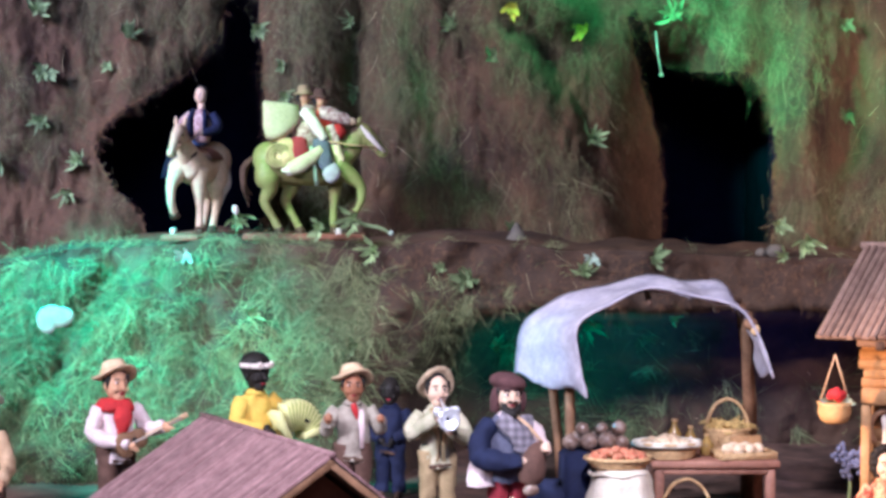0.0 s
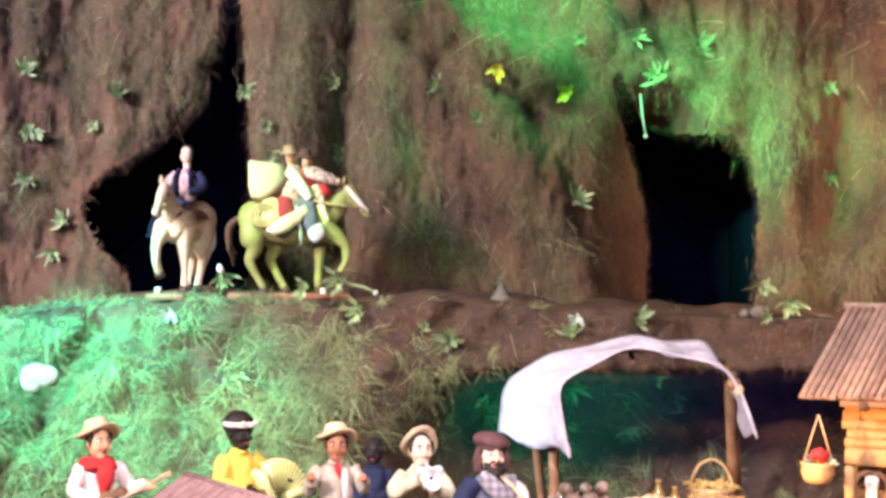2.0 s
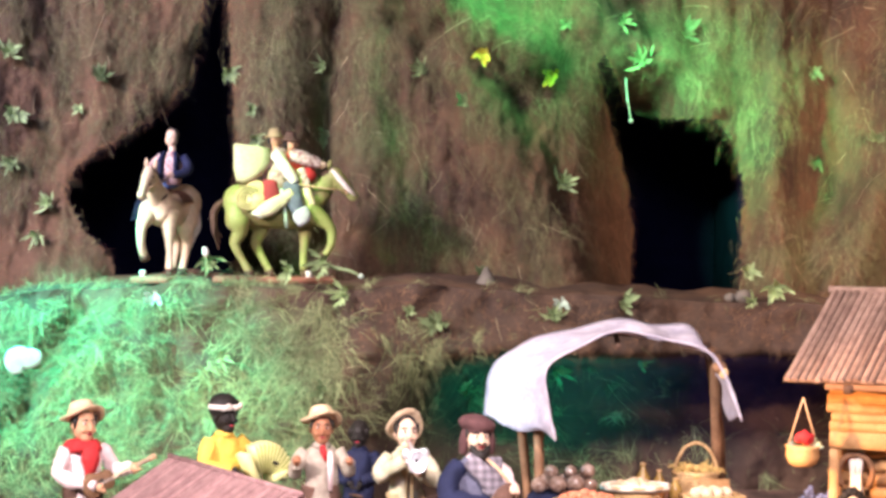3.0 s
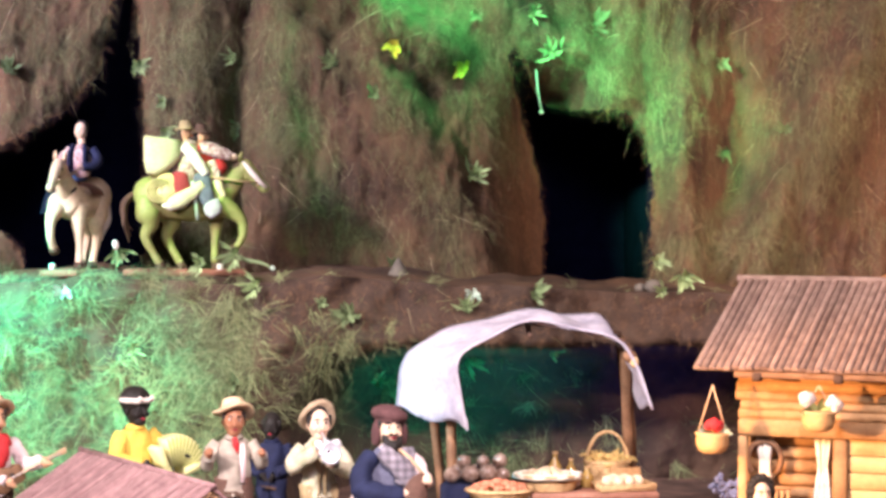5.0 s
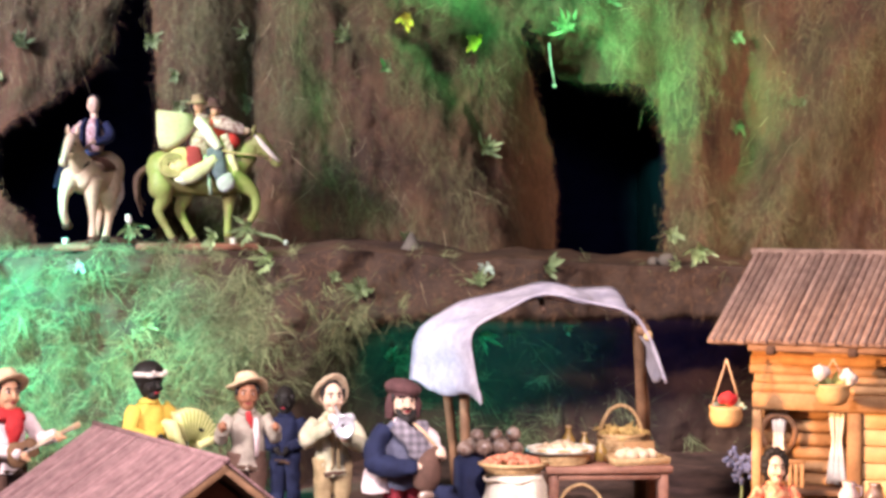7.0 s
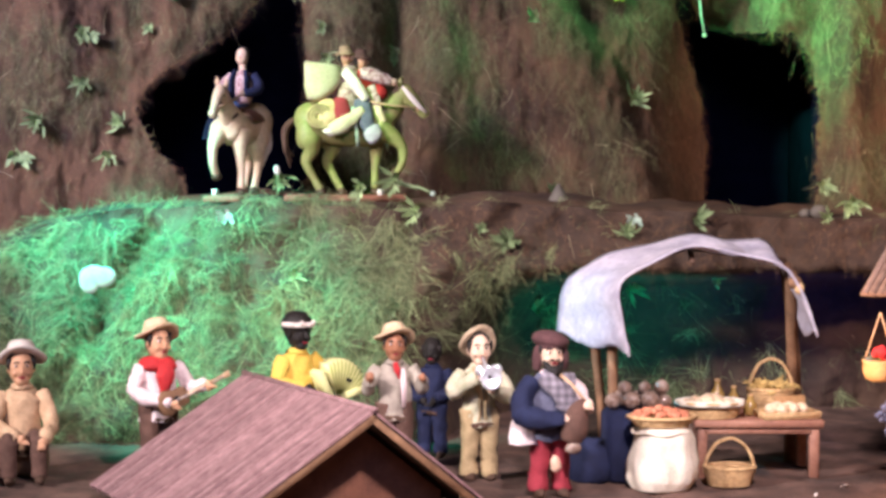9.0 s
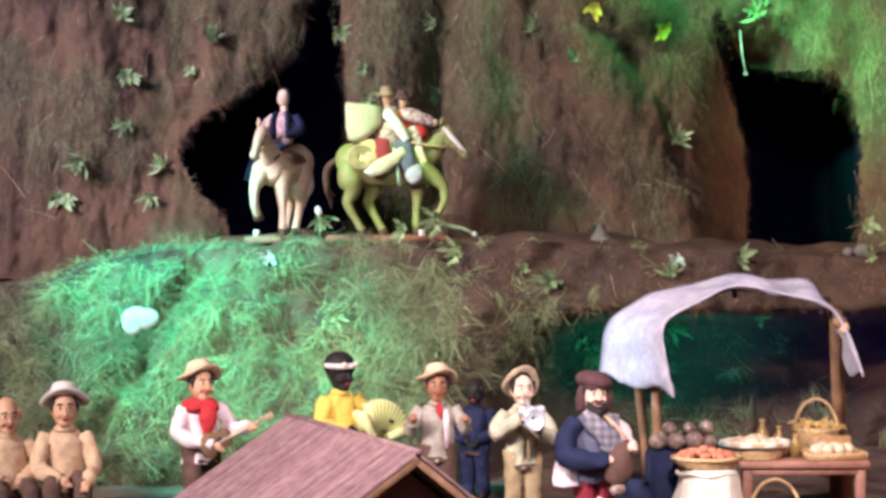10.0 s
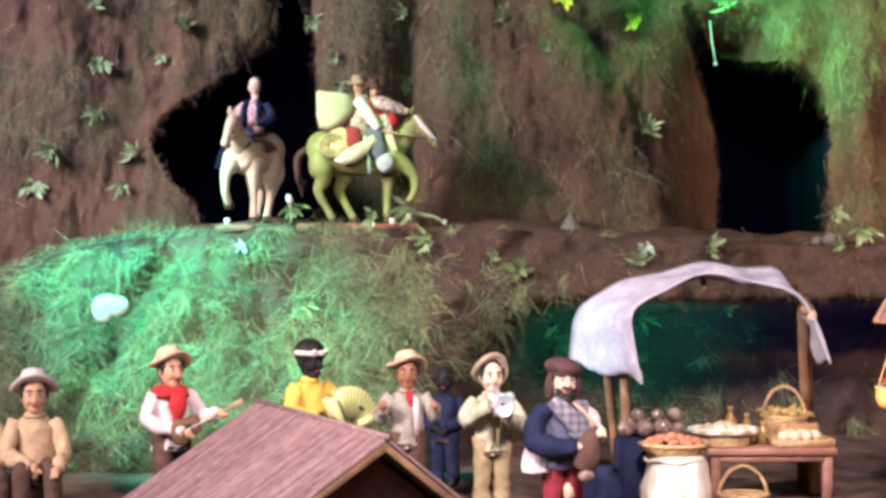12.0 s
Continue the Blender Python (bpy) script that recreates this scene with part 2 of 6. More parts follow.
# ---- mesh building ----
class Shape:
    """Vertices and faces of one mesh, with a material for each face."""

    def __init__(self):
        self.v, self.f, self.m, self.mats = [], [], [], []

    def slot(self, mat):
        if mat not in self.mats:
            self.mats.append(mat)
        return self.mats.index(mat)

    def grid(self, rows, mat, close=False):
        base, n = len(self.v), len(rows[0])
        for r in rows:
            self.v += [tuple(p) for p in r]
        k = self.slot(mat)
        for i in range(len(rows) - 1):
            for j in range(n if close else n - 1):
                a, b = base + i * n + j, base + i * n + (j + 1) % n
                self.f.append((a, b, b + n, a + n))
                self.m.append(k)
        return base

    def cap(self, ring, mat, flip=False):
        self.f.append(tuple(reversed(ring)) if flip else tuple(ring))
        self.m.append(self.slot(mat))

    def tube(self, pts, radii, mat, n=8, flat=1.0, fine=0):
        """A tube along points; fine: so many rings on a smooth curve through them."""
        pts = [Vector(p) for p in pts]
        if fine:
            if not isinstance(radii, (list, tuple)):
                radii = [radii] * len(pts)
            m = len(pts) - 1
            way, wide = [], []
            for i in range(fine + 1):
                k = min(int(i / fine * m), m - 1)
                u = i / fine * m - k
                q = [min(max(k + o, 0), m) for o in (-1, 0, 1, 2)]
                w = (-0.5 * u + u * u - 0.5 * u ** 3, 1 - 2.5 * u * u + 1.5 * u ** 3, 0.5 * u + 2 * u * u - 1.5 * u ** 3, 0.5 * u ** 3 - 0.5 * u * u)
                way.append(sum((pts[a] * b for a, b in zip(q, w)), Vector()))
                wide.append(max(0.0005, sum(radii[a] * b for a, b in zip(q, w))))
            pts, radii = way, wide
        rows = []
        for i, p in enumerate(pts):
            d = (pts[min(i + 1, len(pts) - 1)] - pts[max(i - 1, 0)]).normalized()
            ref = Vector((0, 1, 0)) if abs(d.y) < 0.9 else Vector((1, 0, 0))
            s = d.cross(ref).normalized()
            u = s.cross(d)
            r = radii[i] if isinstance(radii, (list, tuple)) else radii
            rows.append([p + (s * math.cos(a) + u * math.sin(a) * flat) * r for a in (math.tau * k / n for k in range(n))])
        b = self.grid(rows, mat, True)
        self.cap(list(range(b, b + n)), mat, True)
        e = b + (len(rows) - 1) * n
        self.cap(list(range(e, e + n)), mat)

    def ell(self, c, r, mat, turn=None, n=12, k=8):
        c = Vector(c)
        r = (r, r, r) if not isinstance(r, (list, tuple)) else r
        rows = []
        for i in range(k + 1):
            a = -math.pi / 2 + math.pi * min(max(i / k, 0.02), 0.98)
            row = []
            for j in range(n):
                b = math.tau * j / n
                p = Vector((r[0] * math.cos(a) * math.cos(b), r[1] * math.cos(a) * math.sin(b), r[2] * math.sin(a)))
                row.append(c + (turn @ p if turn else p))
            rows.append(row)
        b = self.grid(rows, mat, True)
        self.cap(list(range(b, b + n)), mat, True)
        self.cap(list(range(b + k * n, b + (k + 1) * n)), mat)

    def lathe(self, profile, c, mat, n=16, squash=1.0, wave=0.0, waves=7):
        rows = []
        for r, z in profile:
            rows.append([(c[0] + r * (1 + wave * math.sin(waves * a)) * math.cos(a), c[1] + squash * r * (1 + wave * math.sin(waves * a)) * math.sin(a), c[2] + z) for a in (math.tau * k / n for k in range(n))])
        b = self.grid(rows, mat, True)
        self.cap(list(range(b, b + n)), mat, True)
        e = b + (len(rows) - 1) * n
        self.cap(list(range(e, e + n)), mat)

    def box(self, c, size, mat, turn=None):
        """A box with small chamfers along its upright edges and its top."""
        c = Vector(c)
        x, y, z = (s / 2 for s in size)
        e = min(x, y, z) * 0.25
        rows = []
        for zz, k in ((-z, e), (-z + e, 0), (z - e, 0), (z, e)):
            ring = [(-x + k, -y + k + e), (-x + k + e, -y + k), (x - k - e, -y + k), (x - k, -y + k + e), (x - k, y - k - e), (x - k - e, y - k), (-x + k + e, y - k), (-x + k, y - k - e)]
            rows.append([c + (turn @ Vector((a, b, zz)) if turn else Vector((a, b, zz))) for a, b in ring])
        b = self.grid(rows, mat, True)
        self.cap(list(range(b, b + 8)), mat, True)
        self.cap(list(range(b + 24, b + 32)), mat)

    def mesh(self, name, smooth=True):
        me = bpy.data.meshes.new(name)
        me.from_pydata(self.v, [], self.f)
        for mat in self.mats:
            me.materials.append(mat)
        me.polygons.foreach_set("material_index", self.m)
        me.polygons.foreach_set("use_smooth", [smooth] * len(self.f))
        me.update()
        return me


def thing(name, place, label, category, group="", kind="", turn=0.0):
    """An empty at a thing's base, to hold its parts."""
    ob = new(name)
    ob.empty_display_size = 0.02
    ob.matrix_basis = pose(*place, 0, 0, turn)
    return tagged(ob, label, category, group, kind)


def part(name, shape, parent, label="", smooth=True):
    ob = new(name, shape.mesh(name, smooth))
    ob.parent = parent
    return tagged(ob, label)


def solid(name, shape, label, category, group="", kind="", place=(0, 0, 0), turn=0.0, smooth=True):
    ob = new(name, shape.mesh(name, smooth))
    ob.matrix_basis = pose(*place, 0, 0, turn)
    return tagged(ob, label, category, group, kind)


def fbm(x, y, z, s, octaves=4):
    return noise.fractal(Vector((x * s, y * s, z * s)), 1.0, 2.0, octaves)


def smooth(a, b, x):
    t = min(max((x - a) / (b - a), 0.0), 1.0)
    return t * t * (3 - 2 * t)


# ---- the land: floor, bank, ledge, rock wall ----
LEFT_CAVE = [(-0.575, 0.44), (-0.595, 0.54), (-0.665, 0.60), (-0.705, 0.67), (-0.690, 0.74), (-0.62, 0.79), (-0.51, 0.86), (-0.44, 0.955), (-0.41, 1.10), (-0.40, 1.32), (-0.36, 1.32), (-0.335, 0.98), (-0.322, 0.70), (-0.325, 0.44)]
RIGHT_CAVE = [(0.606, 0.42), (0.612, 0.62), (0.588, 0.76), (0.545, 0.88), (0.500, 0.985), (0.520, 1.005), (0.560, 0.950), (0.612, 0.890), (0.68, 0.866), (0.778, 0.862), (0.822, 0.80), (0.838, 0.70), (0.822, 0.42)]


def inside(poly, x, z):
    hit = False
    for (ax, az), (bx, bz) in zip(poly, poly[1:] + poly[:1]):
        if (az > z) != (bz > z) and x < ax + (z - az) * (bx - ax) / (bz - az):
            hit = not hit
    return hit


def near_line(x, z, ax, az, bx, bz):
    """Distance from the line between two points, positive on its right."""
    dx, dz = bx - ax, bz - az
    n = math.hypot(dx, dz)
    t = min(max(((x - ax) * dx + (z - az) * dz) / (n * n), 0), 1)
    d = math.hypot(x - ax - t * dx, z - az - t * dz)
    return d if dx * (z - az) - dz * (x - ax) < 0 else -d


def bump(d, w):
    return math.exp(-(d / w) ** 2)


def ledge_z(x):
    return 0.485 - 0.03 * smooth(0.2, 0.9, x) + 0.015 * fbm(x, 0, 0, 4, 2) - 0.10 * smooth(-0.62, -1.1, x)


def wall_y(x, z):
    y = 0.91 + 0.10 * (z - 0.5) + 0.035 * fbm(x, 3.1, z * 0.6, 3.0) + 0.022 * fbm(x * 1.6, 1.0, z * 0.5, 10.0) + 0.008 * fbm(x * 1.5, 5.0, z * 0.7, 24.0) + 0.0035 * fbm(x, 1.0, z, 40.0)
    lift = smooth(0.50, 0.62, z)
    # pillars and grooves
    y -= 0.07 * bump(x + 0.215, 0.085) * lift + 0.045 * bump(x - 0.00, 0.06) * smooth(0.6, 0.8, z)
    g = x + 0.108 - 0.06 * (z - 0.8) + 0.010 * math.sin(9 * z)
    y += 0.085 * bump(g, 0.026) * smooth(0.52, 0.62, z) * (0.75 + 0.5 * fbm(x, 9, z, 6, 2))
    # fold that runs down to the foot, and the hollow beside the right cave
    d = near_line(x, z, 0.20, 1.0, 0.47, 0.46)
    y -= 0.055 * bump(d, 0.055)
    y += 0.05 * bump(d - 0.085, 0.03) * smooth(0.75, 0.9, z)
    y += 0.13 * smooth(0.01, 0.20, d) * smooth(0.72, 0.62, x) + 0.20 * smooth(0.44, 0.62, x) * smooth(0.72, 0.66, x) * smooth(1.0, 0.90, z)
    # mossy lip over the right cave, the cleft under it, and the pillar beside the cave
    y -= 0.12 * bump(near_line(x, z, 0.00, 1.19, 0.33, 1.01), 0.055)
    y += 0.045 * bump(near_line(x, z, 0.04, 1.085, 0.33, 0.93), 0.026)
    y -= 0.09 * bump(near_line(x, z, 0.50, 1.08, 0.72, 0.935), 0.06) + 0.08 * bump(x - 0.90, 0.06) * smooth(1.02, 0.85, z)
    y += 0.05 * bump(x - 1.05, 0.075) * smooth(0.55, 0.7, z)
    # slanting ridge with a steep near side
    d = near_line(x, z, 1.05, 0.55, 1.34, 1.08)
    y -= 0.10 * bump(d, 0.05 if d < 0 else 0.11)
    # slope left of the left cave
    y -= 0.10 * smooth(-0.60, -0.95, x) + 0.05 * bump(x + 0.62, 0.06)
    y += 0.08 * bump(near_line(x, z, -0.60, 0.75, -0.46, 1.0) - 0.06, 0.04)
    # mound at the foot of the wall
    y -= 0.14 * bump(x + 0.70, 0.10) * smooth(0.62, 0.48, z)
    return y


def bank_y(x, z):
    h = ledge_z(x)
    k = z / h
    y = 0.50 + 0.14 * k + 0.05 * fbm(x, 7.7, z, 3.5) + 0.026 * fbm(x, 2.2, z, 13) + 0.008 * fbm(x, 2.2, z, 42)
    y -= 0.06 * bump(x + 0.62, 0.22) * math.sin(math.pi * min(k, 1))
    y += 0.07 * bump(near_line(x, z, -0.82, 0.1, -0.62, 0.42), 0.03)
    y += 0.42 * smooth(-0.02, 0.26, x - 0.25 * (z - 0.15)) * smooth(0.36, 0.28, z)
    y += 0.10 * smooth(-0.15, 0.1, x) * smooth(0.30, 0.15, z)
    return y


def wall_moss(x, z):
    """How thickly moss covers the wall: the lip, the pillar beside the cave, the ridge and the old folds."""
    g = 1.0 * bump(near_line(x, z, 0.00, 1.19, 0.34, 1.02), 0.09) + 0.9 * bump(near_line(x, z, 0.34, 1.03, 0.60, 1.00), 0.09)
    g += 1.0 * bump(near_line(x, z, 0.58, 1.00, 0.86, 0.92), 0.09) + 1.0 * bump(near_line(x, z, 0.87, 0.92, 0.88, 0.55), 0.055)
    g += 0.9 * bump(near_line(x, z, 0.88, 0.54, 1.15, 0.50), 0.06) + 0.85 * bump(near_line(x, z, 1.08, 0.60, 1.34, 1.08), 0.07)
    g += 0.6 * bump(near_line(x, z, 0.40, 0.96, 0.52, 0.75), 0.06) + 0.4 * bump(near_line(x, z, 0.15, 1.0, 0.47, 0.46), 0.045)
    g += 1.0 * bump(x + 0.215, 0.085) + 0.75 * bump(x - 0.00, 0.085) * smooth(0.60, 0.85, z) + 0.55 * bump(near_line(x, z, -0.63, 0.78, -0.42, 1.12), 0.06)
    g *= 1 - 0.92 * bump(x - 1.035, 0.085) * smooth(0.58, 0.70, z) * (1 - bump(near_line(x, z, 1.08, 0.60, 1.34, 1.08), 0.05))
    g *= 1 - 0.8 * bump(x - 0.56, 0.07) * smooth(0.92, 0.80, z)
    patch = 0.35 * smooth(0.0, 0.35, fbm(x * 1.4, 6, z * 0.7, 4.5)) * (1 - bump(x - 0.50, 0.14)) * (1 - bump(x - 1.055, 0.1))
    return min(1.0, max(0.0, g * (0.6 + 0.8 * fbm(x, 0, z, 6)) + 0.04 + patch))


def bank_moss(x, z):
    k = z / ledge_z(x)
    g = smooth(-0.02, -0.22, x - 0.15 * fbm(x, 5, z, 5)) * (0.75 + 0.6 * fbm(x, 5, z, 7))
    g += 0.45 * bump(x - 0.12, 0.14) * bump(k - 0.55, 0.25) + 0.15 * bump(x - 0.55, 0.3) * smooth(0.6, 0.3, k) + 0.3 * smooth(1.0, 1.2, x)
    return max(g * smooth(1.02, 0.86, k), 0.015)


def surface(name, fn, x0, x1, step, zs, mat, label, holes=(), moss=None):
    s = Shape()
    nx = int(round((x1 - x0) / step)) + 1
    xs = [x0 + i * step for i in range(nx)]
    k = s.slot(mat)
    rows = [[fn(x, z) for x in xs] for z in zs]
    for r in rows:
        s.v += r
    for i in range(len(zs) - 1):
        for j in range(nx - 1):
            a = i * nx + j
            cx, cz = (s.v[a][0] + s.v[a + 1][0]) / 2, (s.v[a][2] + s.v[a + nx][2]) / 2
            qx, qz = cx + 0.010 * fbm(cx, 4, cz, 22, 3), cz + 0.010 * fbm(cx, 8, cz, 22, 3)
            if any(inside(h, qx, qz) for h in holes):
                continue
            s.f.append((a, a + 1, a + nx + 1, a + nx))
            s.m.append(k)
    ob = solid(name, s, label, "", kind="structure")
    if moss:
        ob.data.attributes.new("moss", "FLOAT", "POINT").data.foreach_set("value", [moss(p[0], p[2]) for p in s.v])
    return ob


surface("rock_wall", lambda x, z: (x, wall_y(x, z), z), -1.5, 1.9, 0.0055, [0.40 + 0.0055 * i for i in range(178)], EARTH, "brown earth wall with moss folds and two caves", (LEFT_CAVE, RIGHT_CAVE), wall_moss)
surface("bank", lambda x, k: (x, bank_y(x, k * ledge_z(x)), k * ledge_z(x)), -1.7, 2.1, 0.012, [i / 40 for i in range(41)], BANK, "mossy earth bank below the ledge", (), bank_moss)


def ledge_point(x, k):
    a, b = bank_y(x, ledge_z(x)), 0.99
    y = a + k * (b - a)
    return x, y, ledge_z(x) + 0.012 * fbm(x, y, 0, 9) * min(1, 6 * k) + 0.012 * k


surface("ledge", ledge_point, -1.7, 2.1, 0.015, [i / 24 for i in range(25)], EARTH, "flat earth ledge between bank and wall")
surface("ground", lambda x, y: (x, y, 0.006 * fbm(x, y, 0, 8) + 0.005 * fbm(x, y, 2, 35)), -1.7, 2.1, 0.02, [-1.4 + 0.02 * i for i in range(126)], SOIL, "brown soil floor of the model village")


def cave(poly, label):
    """A near-black box behind an opening of the wall; the cave's darkness is put into its colour."""
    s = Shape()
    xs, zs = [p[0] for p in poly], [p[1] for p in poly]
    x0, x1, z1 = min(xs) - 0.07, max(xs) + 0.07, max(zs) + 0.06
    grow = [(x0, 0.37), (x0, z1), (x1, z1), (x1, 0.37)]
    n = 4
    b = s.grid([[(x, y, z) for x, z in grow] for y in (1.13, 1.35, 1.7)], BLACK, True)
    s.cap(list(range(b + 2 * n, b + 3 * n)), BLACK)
    return solid("cave_box", s, label, "", kind="structure", smooth=False)


cave(LEFT_CAVE, "near-black box that gives the tall cave its dark")
cave(RIGHT_CAVE, "near-black box that gives the square cave its dark")

# plain room round the model village
s = Shape()
s.box((0.2, -2.0, -0.80), (9.0, 10.0, 0.1), ROOM)
solid("floor", s, "dark room floor", "", kind="structure")
s = Shape()
s.box((0.2, -2.0, 2.65), (9.0, 10.0, 0.1), ROOM)
solid("ceiling", s, "dark room ceiling", "", kind="structure")
for name, c, size in (("wall_south", (0.2, -7.05, 0.92), (9.0, 0.1, 3.34)), ("wall_north", (0.2, 3.05, 0.92), (9.0, 0.1, 3.34)), ("wall_west", (-4.35, -2.0, 0.92), (0.1, 9.98, 3.34)), ("wall_east", (4.75, -2.0, 0.92), (0.1, 9.98, 3.34))):
    s = Shape()
    s.box(c, size, ROOM)
    solid(name, s, "plain dark room wall", "", kind="structure")
s = Shape()
s.box((0.2, -0.15, -0.40), (3.78, 2.45, 0.70), ROOM)
solid("platform", s, "plain dark platform that carries the model village", "", kind="structure")


def strands(name, roots, mat, label, length, width, droop, spread, seed, lay=0.6, tuft=1, reach=0.012, fn=None):
    """Many thin curled fibres, as one mesh; tuft: how many share a root and a lean."""
    rng = np.random.default_rng(seed)
    p = np.repeat(np.array(roots, dtype=float), tuft, 0)
    n, m, seg = len(p), len(roots), 4
    if tuft > 1:
        p += np.stack([rng.normal(0, reach, n), rng.normal(0, reach * 0.3, n), rng.normal(0, reach, n)], 1)
    ln = rng.uniform(*length, n) * np.repeat(rng.uniform(0.7, 1.2, m), tuft)

    def lean(scale):
        return np.repeat(rng.normal(0, scale, m), tuft) + rng.normal(0, scale * (0.45 if tuft > 1 else 0.0), n)

    d = np.stack([lean(spread), -np.abs(rng.normal(0.35, 0.25, n)) * lay, -droop + lean(spread)], 1)
    d /= np.linalg.norm(d, axis=1)[:, None]
    nor = np.tile((0.0, -1.0, 0.0), (n, 1))
    if fn:
        e = 0.012
        nor = np.repeat(np.array([(fn(x + e, z) - fn(x - e, z), -2 * e, fn(x, z + e) - fn(x, z - e)) for x, _, z in roots]), tuft, 0)
        nor /= np.linalg.norm(nor, axis=1)[:, None]
        d -= nor * ((d * nor).sum(1) - rng.uniform(0.02, 0.30, n) * lay)[:, None]
        d /= np.linalg.norm(d, axis=1)[:, None]
    curl = np.stack([rng.normal(0, 0.7, n), -np.abs(rng.normal(0, 0.3, n)), rng.normal(-0.5, 0.5, n)], 1)
    side = np.cross(d, nor) + rng.normal(0, 0.25, (n, 3))
    side /= np.linalg.norm(side, axis=1)[:, None]
    w = rng.uniform(*width, n)
    verts = np.empty((n, seg + 1, 2, 3))
    for i in range(seg + 1):
        t = i / seg
        c = p + (d * t + curl * t * t * 0.6) * ln[:, None]
        half = side * (w * (1 - 0.75 * t) / 2)[:, None]
        verts[:, i, 0], verts[:, i, 1] = c - half, c + half
    base = (np.arange(n) * (seg + 1) * 2)[:, None]
    quads = np.stack([np.stack([base + 2 * i, base + 2 * i + 1, base + 2 * i + 3, base + 2 * i + 2], 2)[:, 0] for i in range(seg)], 1).reshape(-1, 4)
    me = bpy.data.meshes.new(name)
    me.from_pydata(verts.reshape(-1, 3), [], quads)
    me.materials.append(mat)
    ob = new(name, me)
    return tagged(ob, label, "moss", kind="stuff")


rnd = random.Random(5)


def on_wall(n, x0, x1, z0, z1, weight):
    out = []
    while len(out) < n:
        x, z = rnd.uniform(x0, x1), rnd.uniform(z0, z1)
        if rnd.random() < weight(x, z) and not any(inside(c, x, z - q) for c in (LEFT_CAVE, RIGHT_CAVE) for q in (0, 0.02, 0.035)) and not any(inside(c, x + q, z) for c in (LEFT_CAVE, RIGHT_CAVE) for q in (-0.014, 0.014)):
            out.append((x, wall_y(x, z) - 0.001, z))
    return out


def on_bank(n, x0, x1, weight):
    out = []
    while len(out) < n:
        x = rnd.uniform(x0, x1)
        z = rnd.uniform(0.02, 0.99) * ledge_z(x)
        if rnd.random() < weight(x, z):
            out.append((x, bank_y(x, z) - 0.001, z))
    return out


strands("wall_fibre", on_wall(34000, -1.3, 1.7, 0.48, 1.4, lambda x, z: 1.0), FIBRE, "dry brown fibres hanging on the earth wall", (0.010, 0.040), (0.0004, 0.0009), 0.8, 0.5, 1, 0.35, fn=wall_y)
strands("wall_moss", on_wall(20000, -1.3, 1.7, 0.48, 1.4, wall_moss), OLIVE, "olive moss fibres draped over the wall folds", (0.012, 0.04), (0.0005, 0.0010), 0.8, 0.55, 2, 0.4, fn=wall_y)
strands("wall_moss_tufts", on_wall(1900, -1.3, 1.7, 0.50, 1.4, wall_moss), OLIVE, "hanging tufts of olive moss on the wall", (0.014, 0.042), (0.0005, 0.0011), 0.9, 0.5, 12, 0.5, 24, 0.018, fn=wall_y)
strands("bank_grass", on_bank(9000, -1.4, 1.6, bank_moss), GRASS, "fine green fibre grass on the bank", (0.015, 0.04), (0.0006, 0.0012), 0.25, 0.8, 3, 0.7, fn=bank_y)
strands("bank_tufts", on_bank(1250, -1.4, 1.6, lambda x, z: bank_moss(x, z) * smooth(-0.25, 0.2, fbm(x, 9, z, 14))), GRASS, "tangled tufts of green fibre grass on the bank", (0.022, 0.06), (0.0009, 0.0021), 0.15, 0.8, 13, 1.0, 30, 0.010, fn=bank_y)
strands("ledge_grass", [(x, bank_y(x, ledge_z(x)) + rnd.uniform(-0.01, 0.03), ledge_z(x) + 0.004) for x in (rnd.uniform(-1.3, 1.5) for _ in range(260)) if rnd.random() < 0.9 * smooth(0.3, -0.3, x) + 0.12], GRASS, "short tufts along the edge of the ledge", (0.012, 0.035), (0.0006, 0.0013), -0.1, 0.9, 4, 0.8, 14, 0.008)

strands("hollow_fibre", on_wall(3000, 0.42, 0.64, 0.48, 0.98, lambda x, z: 1.0), FIBRE, "dark fibres in the hollow beside the square cave", (0.015, 0.050), (0.0006, 0.0012), 0.8, 0.5, 43, 0.8, fn=wall_y)
strands("wall_straws", on_wall(420, -1.3, 1.7, 0.52, 1.3, lambda x, z: 0.4 + 0.6 * wall_moss(x, z)), STRAWFIBRE, "long pale straws caught in the wall moss", (0.030, 0.085), (0.0009, 0.0018), 0.4, 0.9, 41, 0.6, fn=wall_y)
strands("bank_straws", on_bank(160, -1.3, 1.5, lambda x, z: 0.3 + bank_moss(x, z)), STRAWFIBRE, "long pale straws lying on the bank", (0.030, 0.070), (0.0009, 0.0018), 0.2, 1.0, 42, 0.7, fn=bank_y)


def fringe(poly, n, seed):
    """Roots of short fibres round the mouth of a cave, a little outside its edge."""
    rr, out = random.Random(seed), []
    edges = [(p, q) for p, q in zip(poly, poly[1:] + poly[:1]) if max(p[1], q[1]) > 0.47]
    cx, cz = sum(p[0] for p in poly) / len(poly), sum(p[1] for p in poly) / len(poly)
    size = [math.hypot(p[0] - q[0], p[1] - q[1]) for p, q in edges]
    while len(out) < n:
        p, q = rr.choices(edges, size)[0]
        t, o = rr.random(), rr.uniform(0.0, 0.016)
        x, z = p[0] + t * (q[0] - p[0]), p[1] + t * (q[1] - p[1])
        r = math.hypot(x - cx, z - cz)
        x, z = x + (x - cx) / r * o, z + (z - cz) / r * o
        if z > 0.48:
            out.append((x, wall_y(x, z), z))
    return out


